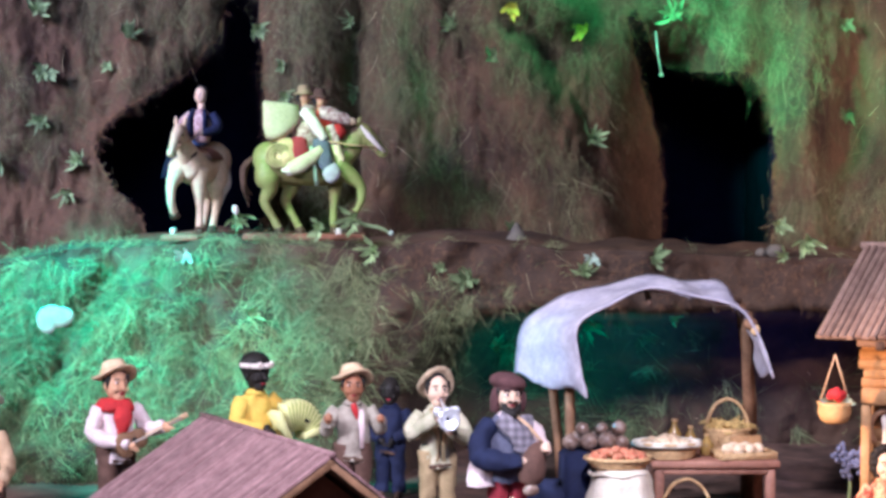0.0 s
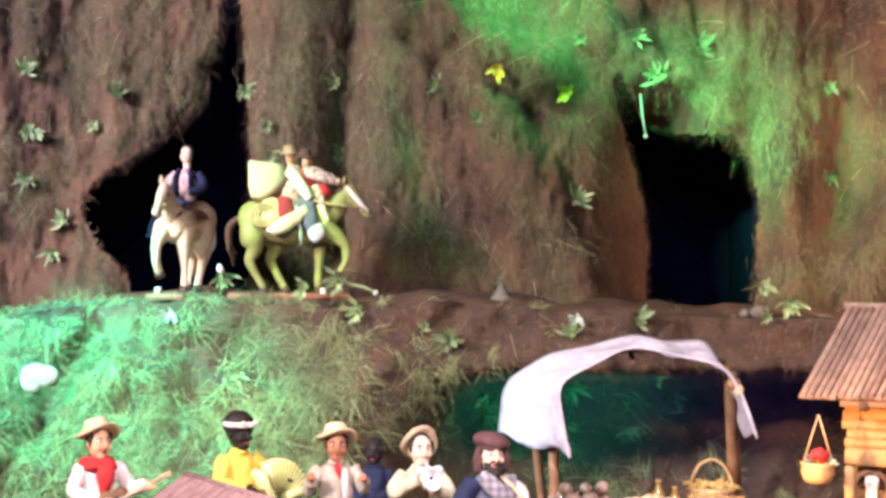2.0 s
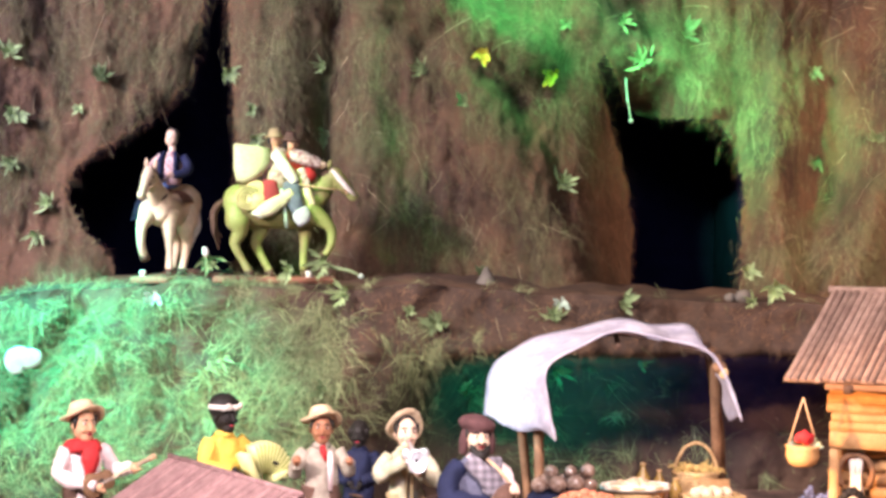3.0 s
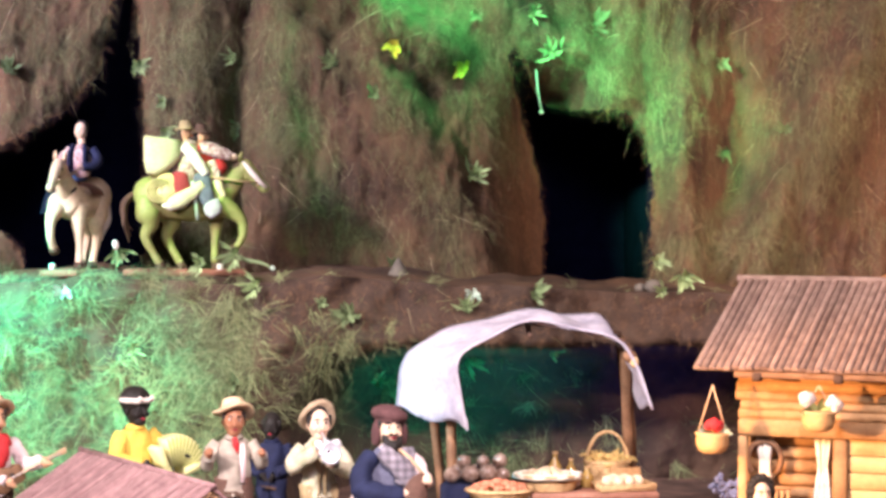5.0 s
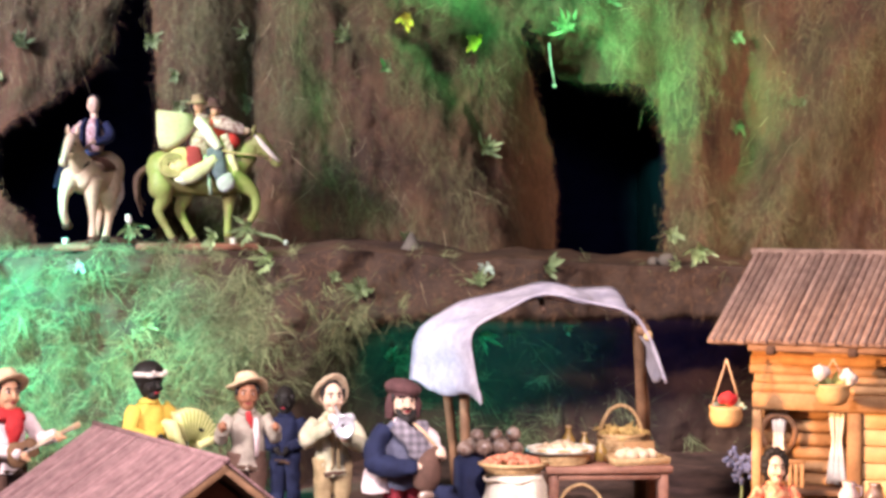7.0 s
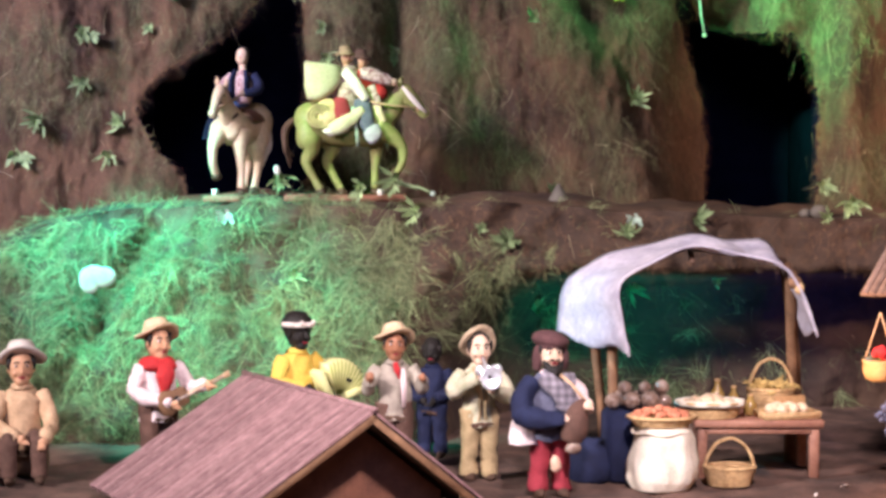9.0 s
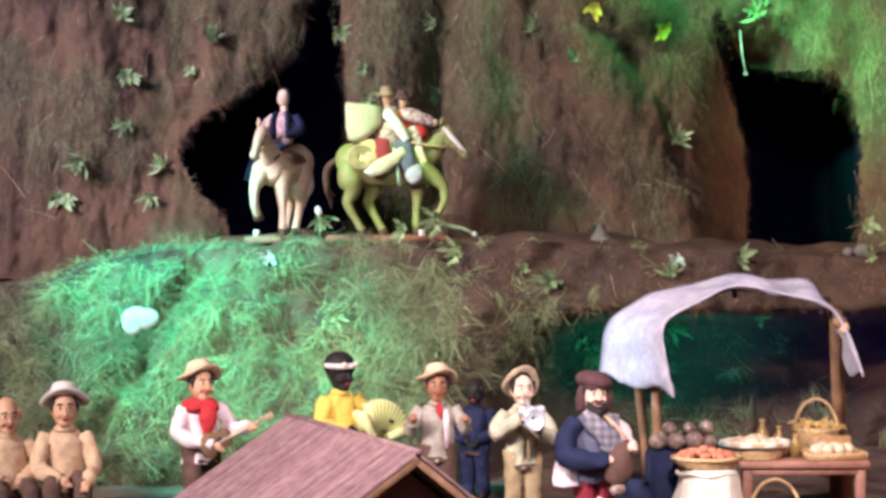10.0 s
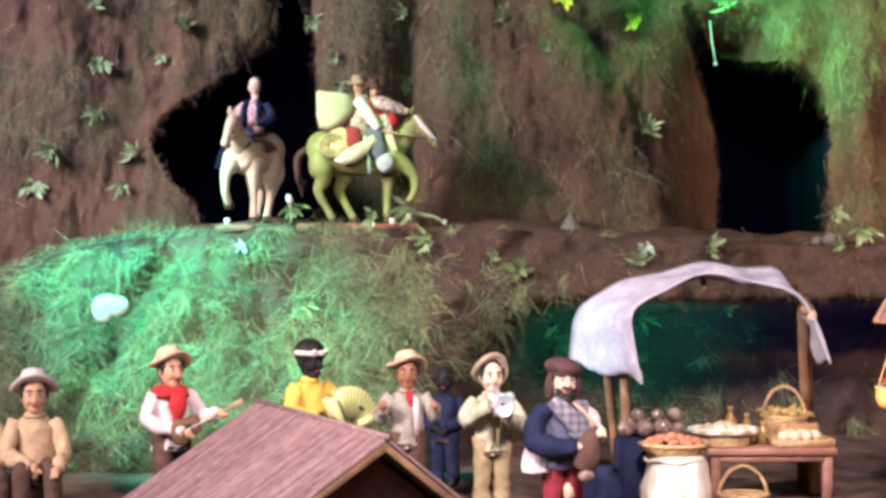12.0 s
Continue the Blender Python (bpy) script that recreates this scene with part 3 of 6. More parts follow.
strands("cave_fringe", fringe(LEFT_CAVE, 2600, 3), FIBRE, "short brown fibres round the tall cave mouth", (0.008, 0.020), (0.0005, 0.0010), 0.1, 0.9, 21, 0.3)
strands("cave_fringe", fringe(RIGHT_CAVE, 1700, 4), FIBRE, "short brown fibres round the square cave mouth", (0.008, 0.020), (0.0005, 0.0010), 0.1, 0.9, 22, 0.3)
strands("lip_fibre", on_bank(7000, -0.15, 1.55, lambda x, z: smooth(0.26, 0.36, z) * smooth(-0.2, 0.1, x)), FIBRE, "short dry fibres on the bare earth lip of the bank", (0.008, 0.030), (0.0005, 0.0011), 0.5, 0.8, 31, 0.4, fn=bank_y)

# ---- huts ----
def slat_roof(hut, start, along, down, length, fall, count, seed, mat=ROOFWOOD):
    """A roof panel under the hut, laid with narrow slats from ridge to eave."""
    r = random.Random(seed)
    start, along, down = Vector(start), Vector(along).normalized(), Vector(down).normalized()
    up = along.cross(down).normalized()
    if up.z < 0:
        up = -up
    s = Shape()
    m = Matrix((along, down, up)).transposed()
    s.box(start + along * length / 2 + down * fall / 2 - up * 0.004, (length * 0.99, fall * 0.985, 0.006), DARKWOOD, m)
    panel = part("roof_panel", s, hut)
    w = length / count
    shapes = []
    for k in range(4):
        s = Shape()
        h = 0.0035 + 0.0008 * k
        rows = []
        for y in (0, fall * 0.5, fall + 0.004 * r.uniform(-1, 1)):
            rows.append([m @ Vector((x * w, y, z * h + 0.0006 * r.uniform(-1, 1))) for x, z in ((0.04, -0.4), (0.10, 0.55), (0.36, 1.0), (0.68, 0.95), (0.90, 0.5), (0.96, -0.4))])
        b = s.grid(rows, mat)
        s.cap([b + i for i in range(6)], mat, True)
        s.cap([b + 12 + i for i in range(6)], mat)
        shapes.append(s.mesh("slat", False))
    for i in range(count):
        ob = new("slat", shapes[r.randrange(4)])
        ob.parent = panel
        ob.location = start + along * (i * w) + up * r.uniform(0, 0.0015)
    return panel


def front_hut():
    hut = thing("village_hut", (0, 0, 0), "small wooden hut with a purplish slatted gable roof", "hut")
    a, b = Vector((-0.112, -0.40, 0.205)), Vector((-0.364, 0.047, 0.205))
    along = (b - a).normalized()
    flat = Vector((along.y, -along.x, 0))
    length = (b - a).length
    left = (-flat * 1.0 + Vector((0, 0, -0.60)))
    right = (flat * 1.0 + Vector((0, 0, -0.80)))
    slat_roof(hut, a, along, left, length, 0.34, 46, 11)
    slat_roof(hut, a, along, right, length, 0.30, 46, 12)
    s = Shape()
    s.tube([a - along * 0.004 + Vector((0, 0, 0.004)), b + Vector((0, 0, 0.004))], 0.0055, ROOFWOOD, 8)
    part("ridge_pole", s, hut)
    for way, fall in ((left, 0.34), (right, 0.30)):
        s = Shape()
        w = way.normalized()
        up = along.cross(w)
        up = up if up.z > 0 else -up
        m = Matrix((w, along, up)).transposed()
        s.box(a + w * fall / 2 + along * 0.004 - up * 0.010, (fall, 0.008, 0.011), WOOD, m)
        part("barge_board", s, hut, "brown edge board of the gable")
    # gable walls set back under the roof
    for k in (0.09, 0.44):
        c = a + along * k
        s = Shape()
        o = along * 0.012
        out = [c + Vector((0, 0, -0.02)), c - flat * 0.20 + Vector((0, 0, -0.14)), c - flat * 0.20 + Vector((0, 0, -0.205)), c + flat * 0.17 + Vector((0, 0, -0.205)), c + flat * 0.17 + Vector((0, 0, -0.156))]
        g = s.grid([out, [p + o for p in out]], TRUNKWOOD, True)
        s.cap([g + i for i in range(5)], TRUNKWOOD, True)
        s.cap([g + 5 + i for i in range(5)], TRUNKWOOD)
        part("gable_wall", s, hut, smooth=False)
    for sgn, reach, top in ((-1, 0.20, 0.066), (1, 0.17, 0.050)):
        s = Shape()
        c = a + along * 0.27 + flat * (sgn * reach)
        m = Matrix((along, flat, Vector((0, 0, 1)))).transposed()
        s.box((c.x, c.y, top / 2), (0.345, 0.012, top), WOOD, m)
        part("side_wall", s, hut)
    for sgn, reach, top in ((-1, 0.20, 0.072), (1, 0.17, 0.056)):
        s = Shape()
        c = a + along * 0.015 + flat * (sgn * reach)
        s.tube([(c.x, c.y, 0), (c.x, c.y, top)], 0.007, WOOD, 8)
        part("post", s, hut)
    return hut


front_hut()


def log_hut():
    hut = thing("log_house", (0.726, -0.10, 0), "log-walled house with a ribbed slat roof, lit amber", "house", turn=-21)
    L = 0.86
    slat_roof(hut, (0.035, 0.275, 0.508), (1, 0, 0), (-0.045, -0.275, -0.142), L, 0.313, 66, 21, TANROOF)
    slat_roof(hut, (0.035, 0.285, 0.508), (1, 0, 0), (0, 0.27, -0.142), L, 0.30, 66, 22, TANROOF)
    s = Shape()
    s.tube([(0.028, 0.28, 0.512), (0.045 + L, 0.28, 0.512)], 0.007, TANROOF, 8)
    part("ridge_pole", s, hut, "pale ridge pole")
    s = Shape()
    s.box((0.03 + L / 2, 0.012, 0.357), (L - 0.06, 0.012, 0.014), WOOD)
    part("eave_beam", s, hut)
    for k in range(6):
        s = Shape()
        s.box((0.10 + k * 0.14, 0.045, 0.352), (0.016, 0.085, 0.016), DARKWOOD)
        part("rafter", s, hut)
    # upper wall of round logs, over a lintel
    rr = random.Random(9)
    for k in range(5):
        s = Shape()
        z = 0.345 - k * 0.0165
        s.tube([(0.060 + rr.uniform(-0.006, 0.004), 0.085, z), (0.30, 0.083, z + rr.uniform(-0.001, 0.001)), (0.84, 0.085, z)], [0.0088, 0.0094, 0.0088], LOG, 10)
        part("log", s, hut)
    s = Shape()
    s.box((0.45, 0.084, 0.2555), (0.78, 0.026, 0.031), LOG)
    part("lintel", s, hut, "pale wide lintel board")
    for x, w in ((0.068, 0.016), (0.239, 0.026), (0.83, 0.018)):
        s = Shape()
        s.box((x, 0.086, 0.120), (w, 0.024, 0.239), LOG)
        part("post", s, hut)
    # recessed back of the window, plank wall beside the post
    for k in range(10):
        s = Shape()
        s.tube([(0.076, 0.126, 0.013 + k * 0.0242), (0.16, 0.125, 0.0135 + k * 0.0242), (0.252, 0.126, 0.013 + k * 0.0242)], 0.0125, LOG, 10)
        part("log", s, hut)
    for k in range(8):
        s = Shape()
        s.box((0.5365, 0.092 + rr.uniform(-0.0015, 0.0015), 0.0155 + k * 0.0300), (0.567, 0.016, 0.0285), PLANK)
        part("plank", s, hut, "pale yellow wall plank")
    s = Shape()
    s.box((0.155, 0.082, 0.098), (0.158, 0.062, 0.010), WOOD)
    part("window_sill", s, hut)
    # brown tube stands in for a shadow arc below the eave
    s = Shape()
    s.tube([(0.104 + 0.030 * math.cos(a), 0.094, 0.196 + 0.034 * math.sin(a)) for a in (math.pi * (-0.25 + 1.5 * q / 14) for q in range(15))], 0.0055, WOOD, 8)
    part("valance", s, hut, "brown arch in place of the eave's shadow")
    for x in (0.07, 0.83):
        s = Shape()
        s.box((x, 0.28, 0.17), (0.014, 0.25, 0.34), LOG)
        part("side_wall", s, hut)
    s = Shape()
    s.box((0.45, 0.41, 0.17), (0.77, 0.014, 0.34), LOG)
    part("back_wall", s, hut)
    # gathered white curtains in the porch opening
    for x in (0.104, 0.207):
        s = Shape()
        rows = []
        for i in range(12):
            t = i / 11
            w = 0.009 + 0.016 * abs(t - 0.40)
            rows.append([(x + w * (j / 10 - 0.5) * 2, 0.100 + 0.004 * math.sin(j * 1.9 + i * 0.1), 0.236 - 0.128 * t) for j in range(11)])
        s.grid(rows, CURTAIN)
        ob = part("curtain", s, hut, "gathered white curtain")
        mod = ob.modifiers.new("thickness", "SOLIDIFY")
        mod.thickness = 0.0015
    return hut


log_hut()


# ---- market stall ----
def canopy_stall():
    stall = thing("market_stall", (0, 0, 0), "market stall of rough poles under a white cloth canopy", "stall")
    front = [(0.330, 0.03, 0.241), (0.318, 0.035, 0.30), (0.314, 0.04, 0.372), (0.375, 0.05, 0.410), (0.445, 0.055, 0.439), (0.53, 0.055, 0.424), (0.606, 0.055, 0.404), (0.645, 0.055, 0.352), (0.672, 0.05, 0.275)]
    back = [(0.212, 0.24, 0.262), (0.216, 0.245, 0.315), (0.235, 0.25, 0.365), (0.315, 0.26, 0.412), (0.468, 0.27, 0.447), (0.555, 0.27, 0.440), (0.625, 0.27, 0.425), (0.648, 0.27, 0.365), (0.664, 0.25, 0.290)]

    def curve(pts, t):
        k = min(int(t * (len(pts) - 1)), len(pts) - 2)
        u = t * (len(pts) - 1) - k
        p = [Vector(pts[min(max(k + i, 0), len(pts) - 1)]) for i in (-1, 0, 1, 2)]
        return 0.5 * (2 * p[1] + (p[2] - p[0]) * u + (2 * p[0] - 5 * p[1] + 4 * p[2] - p[3]) * u * u + (3 * p[1] - p[0] - 3 * p[2] + p[3]) * u ** 3)

    s = Shape()
    rows = []
    for i in range(15):
        v = i / 14
        row = []
        for j in range(57):
            t = j / 56
            p = curve(front, t).lerp(curve(back, t), v)
            sag = 0.010 * math.sin(math.pi * v) * (0.4 + math.sin(math.pi * t))
            fold = 0.0048 * math.sin(t * 40 + v * 5 + 2.0 * fbm(t, v, 1, 3, 2)) * (1 - abs(2 * v - 1) * 0.4) + 0.003 * fbm(t * 4, v * 3, 0, 2)
            edge = 0.006 * math.sin(v * 9 + t) if t < 0.02 or t > 0.98 else 0
            row.append(p + Vector((fold * 0.5, 0, -sag + fold + edge)))
        rows.append(row)
    s.grid(rows, CLOTH)
    ob = part("canopy", s, stall, "white cloth canopy with a rolled hem")
    mod = ob.modifiers.new("thickness", "SOLIDIFY")
    mod.thickness = 0.002
    s = Shape()
    s.tube([curve(front, j / 40) + Vector((0, -0.002, 0)) for j in range(41)], 0.0028, CLOTH, 6)
    part("hem", s, stall)
    for name, pts, r in (("pole", [(0.312, 0.125, 0), (0.310, 0.125, 0.15), (0.306, 0.122, 0.352)], 0.0095), ("pole", [(0.305, 0.24, 0), (0.296, 0.24, 0.14), (0.270, 0.245, 0.372)], 0.009), ("pole", [(0.672, 0.315, 0), (0.664, 0.25, 0.2), (0.638, 0.14, 0.385)], 0.0115), ("pole", [(0.690, 0.345, 0), (0.684, 0.33, 0.2), (0.648, 0.26, 0.392)], 0.0105)):
        s = Shape()
        s.tube(pts, r, WOOD, 8)
        part(name, s, stall)
    for pts in ([(0.447, 0.06, 0.409), (0.466, 0.265, 0.422)], [(0.27, 0.245, 0.375), (0.466, 0.265, 0.422)], [(0.466, 0.265, 0.422), (0.650, 0.262, 0.398)]):
        s = Shape()
        s.tube(pts, 0.0055, DARKWOOD, 8)
        part("roof_pole", s, stall)
    s = Shape()
    s.ell((0.632, 0.066, 0.372), (0.014, 0.013, 0.012), WOOD)
    s.ell((0.640, 0.060, 0.362), (0.009, 0.009, 0.011), WICKER)
    part("rope_knot", s, stall, "knotted rope round the pole")
    return stall


canopy_stall()


def trestle_table():
    t = thing("low_table", (0.582, 0.205, 0), "low reddish-brown wooden table loaded with food", "table")
    s = Shape()
    s.box((0.0, 0.0, 0.103), (0.240, 0.155, 0.014), TABLEWOOD)
    part("tabletop", s, t)
    s = Shape()
    s.box((0.0, -0.066, 0.090), (0.20, 0.010, 0.013), TABLEWOOD)
    part("apron", s, t)
    for x in (-0.104, 0.104):
        for y in (-0.062, 0.062):
            s = Shape()
            s.box((x, y, 0.048), (0.018, 0.018, 0.096), TABLEWOOD)
            part("leg", s, t)
    return t


trestle_table()


def basket(place, r, h, label, handle=0.0, fill=None, fill_r=0.8, group="baskets", squash=0.8, rows=7):
    b = thing("basket", place, label, "basket", group)
    s = Shape()
    for i in range(rows):
        t = i / (rows - 1)
        rr = r * (0.78 + 0.22 * t)
        z = 0.004 + (h - 0.004) * t
        pts = []
        for k in range(33):
            a = math.tau * k / 32
            q = rr * (1 + 0.02 * math.cos(16 * a + math.pi * i))
            pts.append((q * math.cos(a), squash * q * math.sin(a), z))
        s.tube(pts, h / rows * 0.62, WICKER, 6)
    s.lathe([(r * 0.70, 0.001), (r * 0.76, 0.002), (r * 0.94, h * 0.85)], (0, 0, 0), WICKER, 24, squash)
    part("weave", s, b)
    s = Shape()
    s.tube([(r * 1.02 * math.cos(a), squash * r * 1.02 * math.sin(a), h + 0.0015 * math.sin(20 * a)) for a in (math.tau * k / 40 for k in range(41))], 0.0034, WICKER, 6)
    part("rim", s, b)
    if handle:
        s = Shape()
        for o in (-0.0025, 0.0025):
            s.tube([(r * 0.98 * math.cos(math.pi * k / 20), o + 0.003 * math.sin(k * 1.5), h * 0.7 + handle * math.sin(math.pi * k / 20)) for k in range(21)], 0.003, WICKER, 6)
        part("handle", s, b, "arched wicker handle")
    return b


# ---- figures ----
def spline_rows(spec, count):
    """Rows of numbers between given rows, eased from one to the next."""
    out = []
    for i in range(count):
        u = i / (count - 1) * (len(spec) - 1)
        k = min(int(u), len(spec) - 2)
        f = smooth(0, 1, u - k) * 0.5 + (u - k) * 0.5
        out.append([a + f * (b - a) for a, b in zip(spec[k], spec[k + 1])])
    return out


def crumple(s, seed, k, zb):
    """Cloth folds and hand-made unevenness over a doll's mesh; heads and hats stay smoother."""
    for i, v in enumerate(s.v):
        v = Vector(v)
        q = 0.22 if v.z > (0.70 + zb) * k else 1.0
        drag = noise.noise(Vector((v.x * 150, v.y * 150, v.z * 46)) + seed)
        out = Vector((v.x, v.y, 0)).normalized() * (abs(drag) * -0.0046 + 0.0016)
        v = v + (noise.noise_vector(v * 45 + seed) * 0.0042 + noise.noise_vector(v * 120 + seed) * 0.0020 + out) * q
        s.v[i] = (v.x * 0.88, v.y * 0.95, v.z)


def doll(name, label, feet, turn, h, skin, top, legs, hat=None, hat_mat=STRAW, arms=(), sit=False, belly=1.0, hair=HAIR, coat=None, curls=0.0, scarf=None, extra=None, props=(), tilt=0, lapel=None, kerchief=None):
    """A clothed clay doll facing -y, one mesh. arms: elbow and wrist of each arm, in units of the height. props: what it holds, things of their own."""
    s = Shape()
    k = h
    zb = -0.22 if sit else 0.0

    def P(x, y, z):
        return Vector((x * k, y * k, (z + zb) * k))

    for sx in (-1, 1):
        if sit:
            s.tube([P(0.06 * sx, 0, 0.40), P(0.085 * sx, -0.20, 0.42), P(0.09 * sx, -0.24, 0.36), P(0.09 * sx, -0.25, 0.25)], [0.062 * k, 0.058 * k, 0.05 * k, 0.048 * k], legs, 16, 1.0, 16)
            s.ell(P(0.09 * sx, -0.29, 0.24), (0.034 * k, 0.066 * k, 0.026 * k), DARKWOOD)
        else:
            s.tube([P(0.052 * sx, 0, 0.43), P(0.062 * sx, -0.012, 0.32), P(0.066 * sx, -0.012, 0.22), P(0.070 * sx, 0.0, 0.12), P(0.072 * sx, -0.004, 0.035)], [0.078 * k, 0.070 * k, 0.060 * k, 0.058 * k, 0.064 * k], legs, 18, 1.0, 22)
            s.ell(P(0.075 * sx, -0.035, 0.026), (0.040 * k, 0.078 * k, 0.028 * k), DARKWOOD, None, 14, 8)
    rows = []
    for z, rx, ry in spline_rows(((0.335, 0.126, 0.098), (0.35, 0.124, 0.096), (0.42, 0.112 * belly, 0.092 * belly), (0.49, 0.108 * belly, 0.096 * belly), (0.57, 0.118, 0.092), (0.635, 0.122, 0.080), (0.675, 0.088, 0.064), (0.705, 0.045, 0.045)), 24):
        rows.append([P(rx * (1 + 0.035 * math.sin(5 * a + z * 20) + 0.02 * math.sin(11 * a - z * 34)) * math.cos(a), ry * math.sin(a), z) for a in (math.tau * q / 30 for q in range(30))])
    b = s.grid(rows, top, True)
    s.cap(list(range(b, b + 30)), top, True)
    s.cap(list(range(b + 690, b + 720)), top)
    # collar and belt
    s.lathe([(0.046 * k, 0.012 * k), (0.062 * k, 0.0), (0.074 * k, -0.020 * k), (0.050 * k, -0.012 * k)], P(0, -0.004, 0.705), top, 20, 0.9, 0.05, 3)
    s.lathe([(0.118 * k, 0.0), (0.124 * k, 0.004 * k), (0.124 * k, 0.026 * k), (0.114 * k, 0.030 * k)], P(0, 0, 0.335), DARKWOOD, 24, 0.80)
    if lapel:
        for sx in (-1, 1):
            s.tube([P(0.045 * sx, -0.060, 0.70), P(0.042 * sx, -0.090, 0.62), P(0.016 * sx, -0.104, 0.52), P(0.022 * sx, -0.104, 0.38)], [0.012 * k, 0.024 * k, 0.014 * k, 0.010 * k], lapel, 10, 0.4, 12)
    if coat:
        rows = []
        for z, rx, ry in spline_rows(((0.33, 0.150, 0.115), (0.40, 0.146, 0.115), (0.55, 0.148, 0.108), (0.64, 0.138, 0.09), (0.69, 0.08, 0.07)), 18):
            rows.append([P(rx * (1 + 0.05 * math.sin(6 * a + z * 9) + 0.025 * math.sin(13 * a)) * math.cos(a), ry * math.sin(a), z) for a in (math.tau * q / 36 for q in range(36))])
        s.grid(rows, coat, True)
    for (ex, ey, ez), (wx, wy, wz) in arms:
        sx = 0.112 if ex > 0 else -0.112
        sleeve = coat if coat and ex < 0 else top
        s.tube([P(sx, 0, 0.655), P((sx + ex) / 2 * 1.06, ey / 2, (0.65 + ez) / 2), P(ex, ey, ez), P((ex + wx) / 2, (ey + wy) / 2, (ez + wz) / 2 - 0.008), P(wx, wy, wz)], [0.046 * k, 0.050 * k, 0.047 * k, 0.045 * k, 0.036 * k], sleeve, 16, 1.0, 18)
        d = (P(wx, wy, wz) - P(ex, ey, ez)).normalized() * 0.03 * k
        c = P(wx, wy, wz) + d
        s.ell(c, (0.026 * k, 0.024 * k, 0.028 * k), skin, None, 12, 8)
        for f in (-1, 0, 1):
            s.tube([c, c + d * 0.7 + Vector((0.011 * k * f, -0.004 * k, -0.008 * k)), c + d * 1.2 + Vector((0.013 * k * f, -0.010 * k, -0.020 * k))], [0.011 * k, 0.009 * k, 0.006 * k], skin, 6)
    turn_head = Matrix.Rotation(radians(tilt), 3, "Z")
    hc = P(0, -0.01, 0.80)

    def F(x, y, z):
        return hc + turn_head @ Vector((x * k, y * k, z * k))

    s.tube([P(0, 0, 0.67), P(0, -0.005, 0.75)], 0.038 * k, skin, 12)
    s.ell(hc, (0.074 * k, 0.082 * k, 0.096 * k), skin, turn_head, 20, 14)
    s.ell(F(0, -0.030, -0.062), (0.046 * k, 0.046 * k, 0.040 * k), skin, turn_head, 14, 8)
    s.tube([F(0, -0.074, 0.022), F(0, -0.092, -0.004), F(0, -0.098, -0.018), F(0, -0.080, -0.026)], [0.008 * k, 0.011 * k, 0.014 * k, 0.010 * k], skin, 8)
    for sx in (-1, 1):
        if skin != HAIR:
            s.ell(F(0.030 * sx, -0.071, 0.014), (0.015 * k, 0.008 * k, 0.008 * k), SHIRT, turn_head, 8, 5)
        s.ell(F(0.030 * sx, -0.077, 0.014), (0.0075 * k, 0.005 * k, 0.0085 * k), HAIR, turn_head, 8, 5)
        s.ell(F(0.040 * sx, -0.062, -0.026), (0.020 * k, 0.014 * k, 0.016 * k), skin, turn_head, 8, 6)
        s.ell(F(0.075 * sx, 0.005, -0.008), (0.012 * k, 0.018 * k, 0.025 * k), skin, turn_head, 8, 5)
        s.tube([F(0.014 * sx, -0.080, 0.030), F(0.030 * sx, -0.077, 0.037), F(0.048 * sx, -0.062, 0.030)], 0.0048 * k, HAIR, 6)
        s.tube([F(0.066 * sx, -0.022, 0.050), F(0.074 * sx, -0.018, 0.010), F(0.070 * sx, -0.012, -0.018)], [0.020 * k, 0.015 * k, 0.006 * k], hair, 8)
    s.ell(F(0, -0.079, -0.048), (0.022 * k, 0.010 * k, 0.0065 * k), CRIMSON, turn_head, 8, 5)
    s.ell(F(0, 0.022, 0.020), (0.081 * k, 0.079 * k, 0.093 * k), hair, turn_head, 16, 10)
    if curls:
        for q in range(14):
            a = math.tau * q / 14
            s.ell(hc + Vector((0.084 * k * math.cos(a), 0.01 * k, 0.02 * k + 0.092 * k * math.sin(a))), curls * k, hair, None, 8, 6)
    if scarf:
        s.lathe([(0.055 * k, 0.004 * k), (0.100 * k, -0.004 * k), (0.128 * k, -0.040 * k), (0.130 * k, -0.066 * k), (0.095 * k, -0.045 * k)], P(0, 0, 0.715), scarf, 26, 0.85, 0.07, 5)
        s.tube([P(0, -0.095, 0.67), P(0.015, -0.118, 0.62), P(0.012, -0.122, 0.56), P(0.0, -0.115, 0.49)], [0.045 * k, 0.062 * k, 0.048 * k, 0.012 * k], scarf, 12, 0.4, 12)
    if kerchief:
        s.tube([P(0.0, -0.075, 0.70), P(0.012, -0.098, 0.66), P(0.016, -0.104, 0.60)], [0.016 * k, 0.022 * k, 0.006 * k], kerchief, 8, 0.5)
        s.tube([P(0.055, -0.085, 0.66), P(0.062, -0.102, 0.56), P(0.058, -0.108, 0.42)], [0.020 * k, 0.026 * k, 0.020 * k], SHIRT, 10, 0.35)
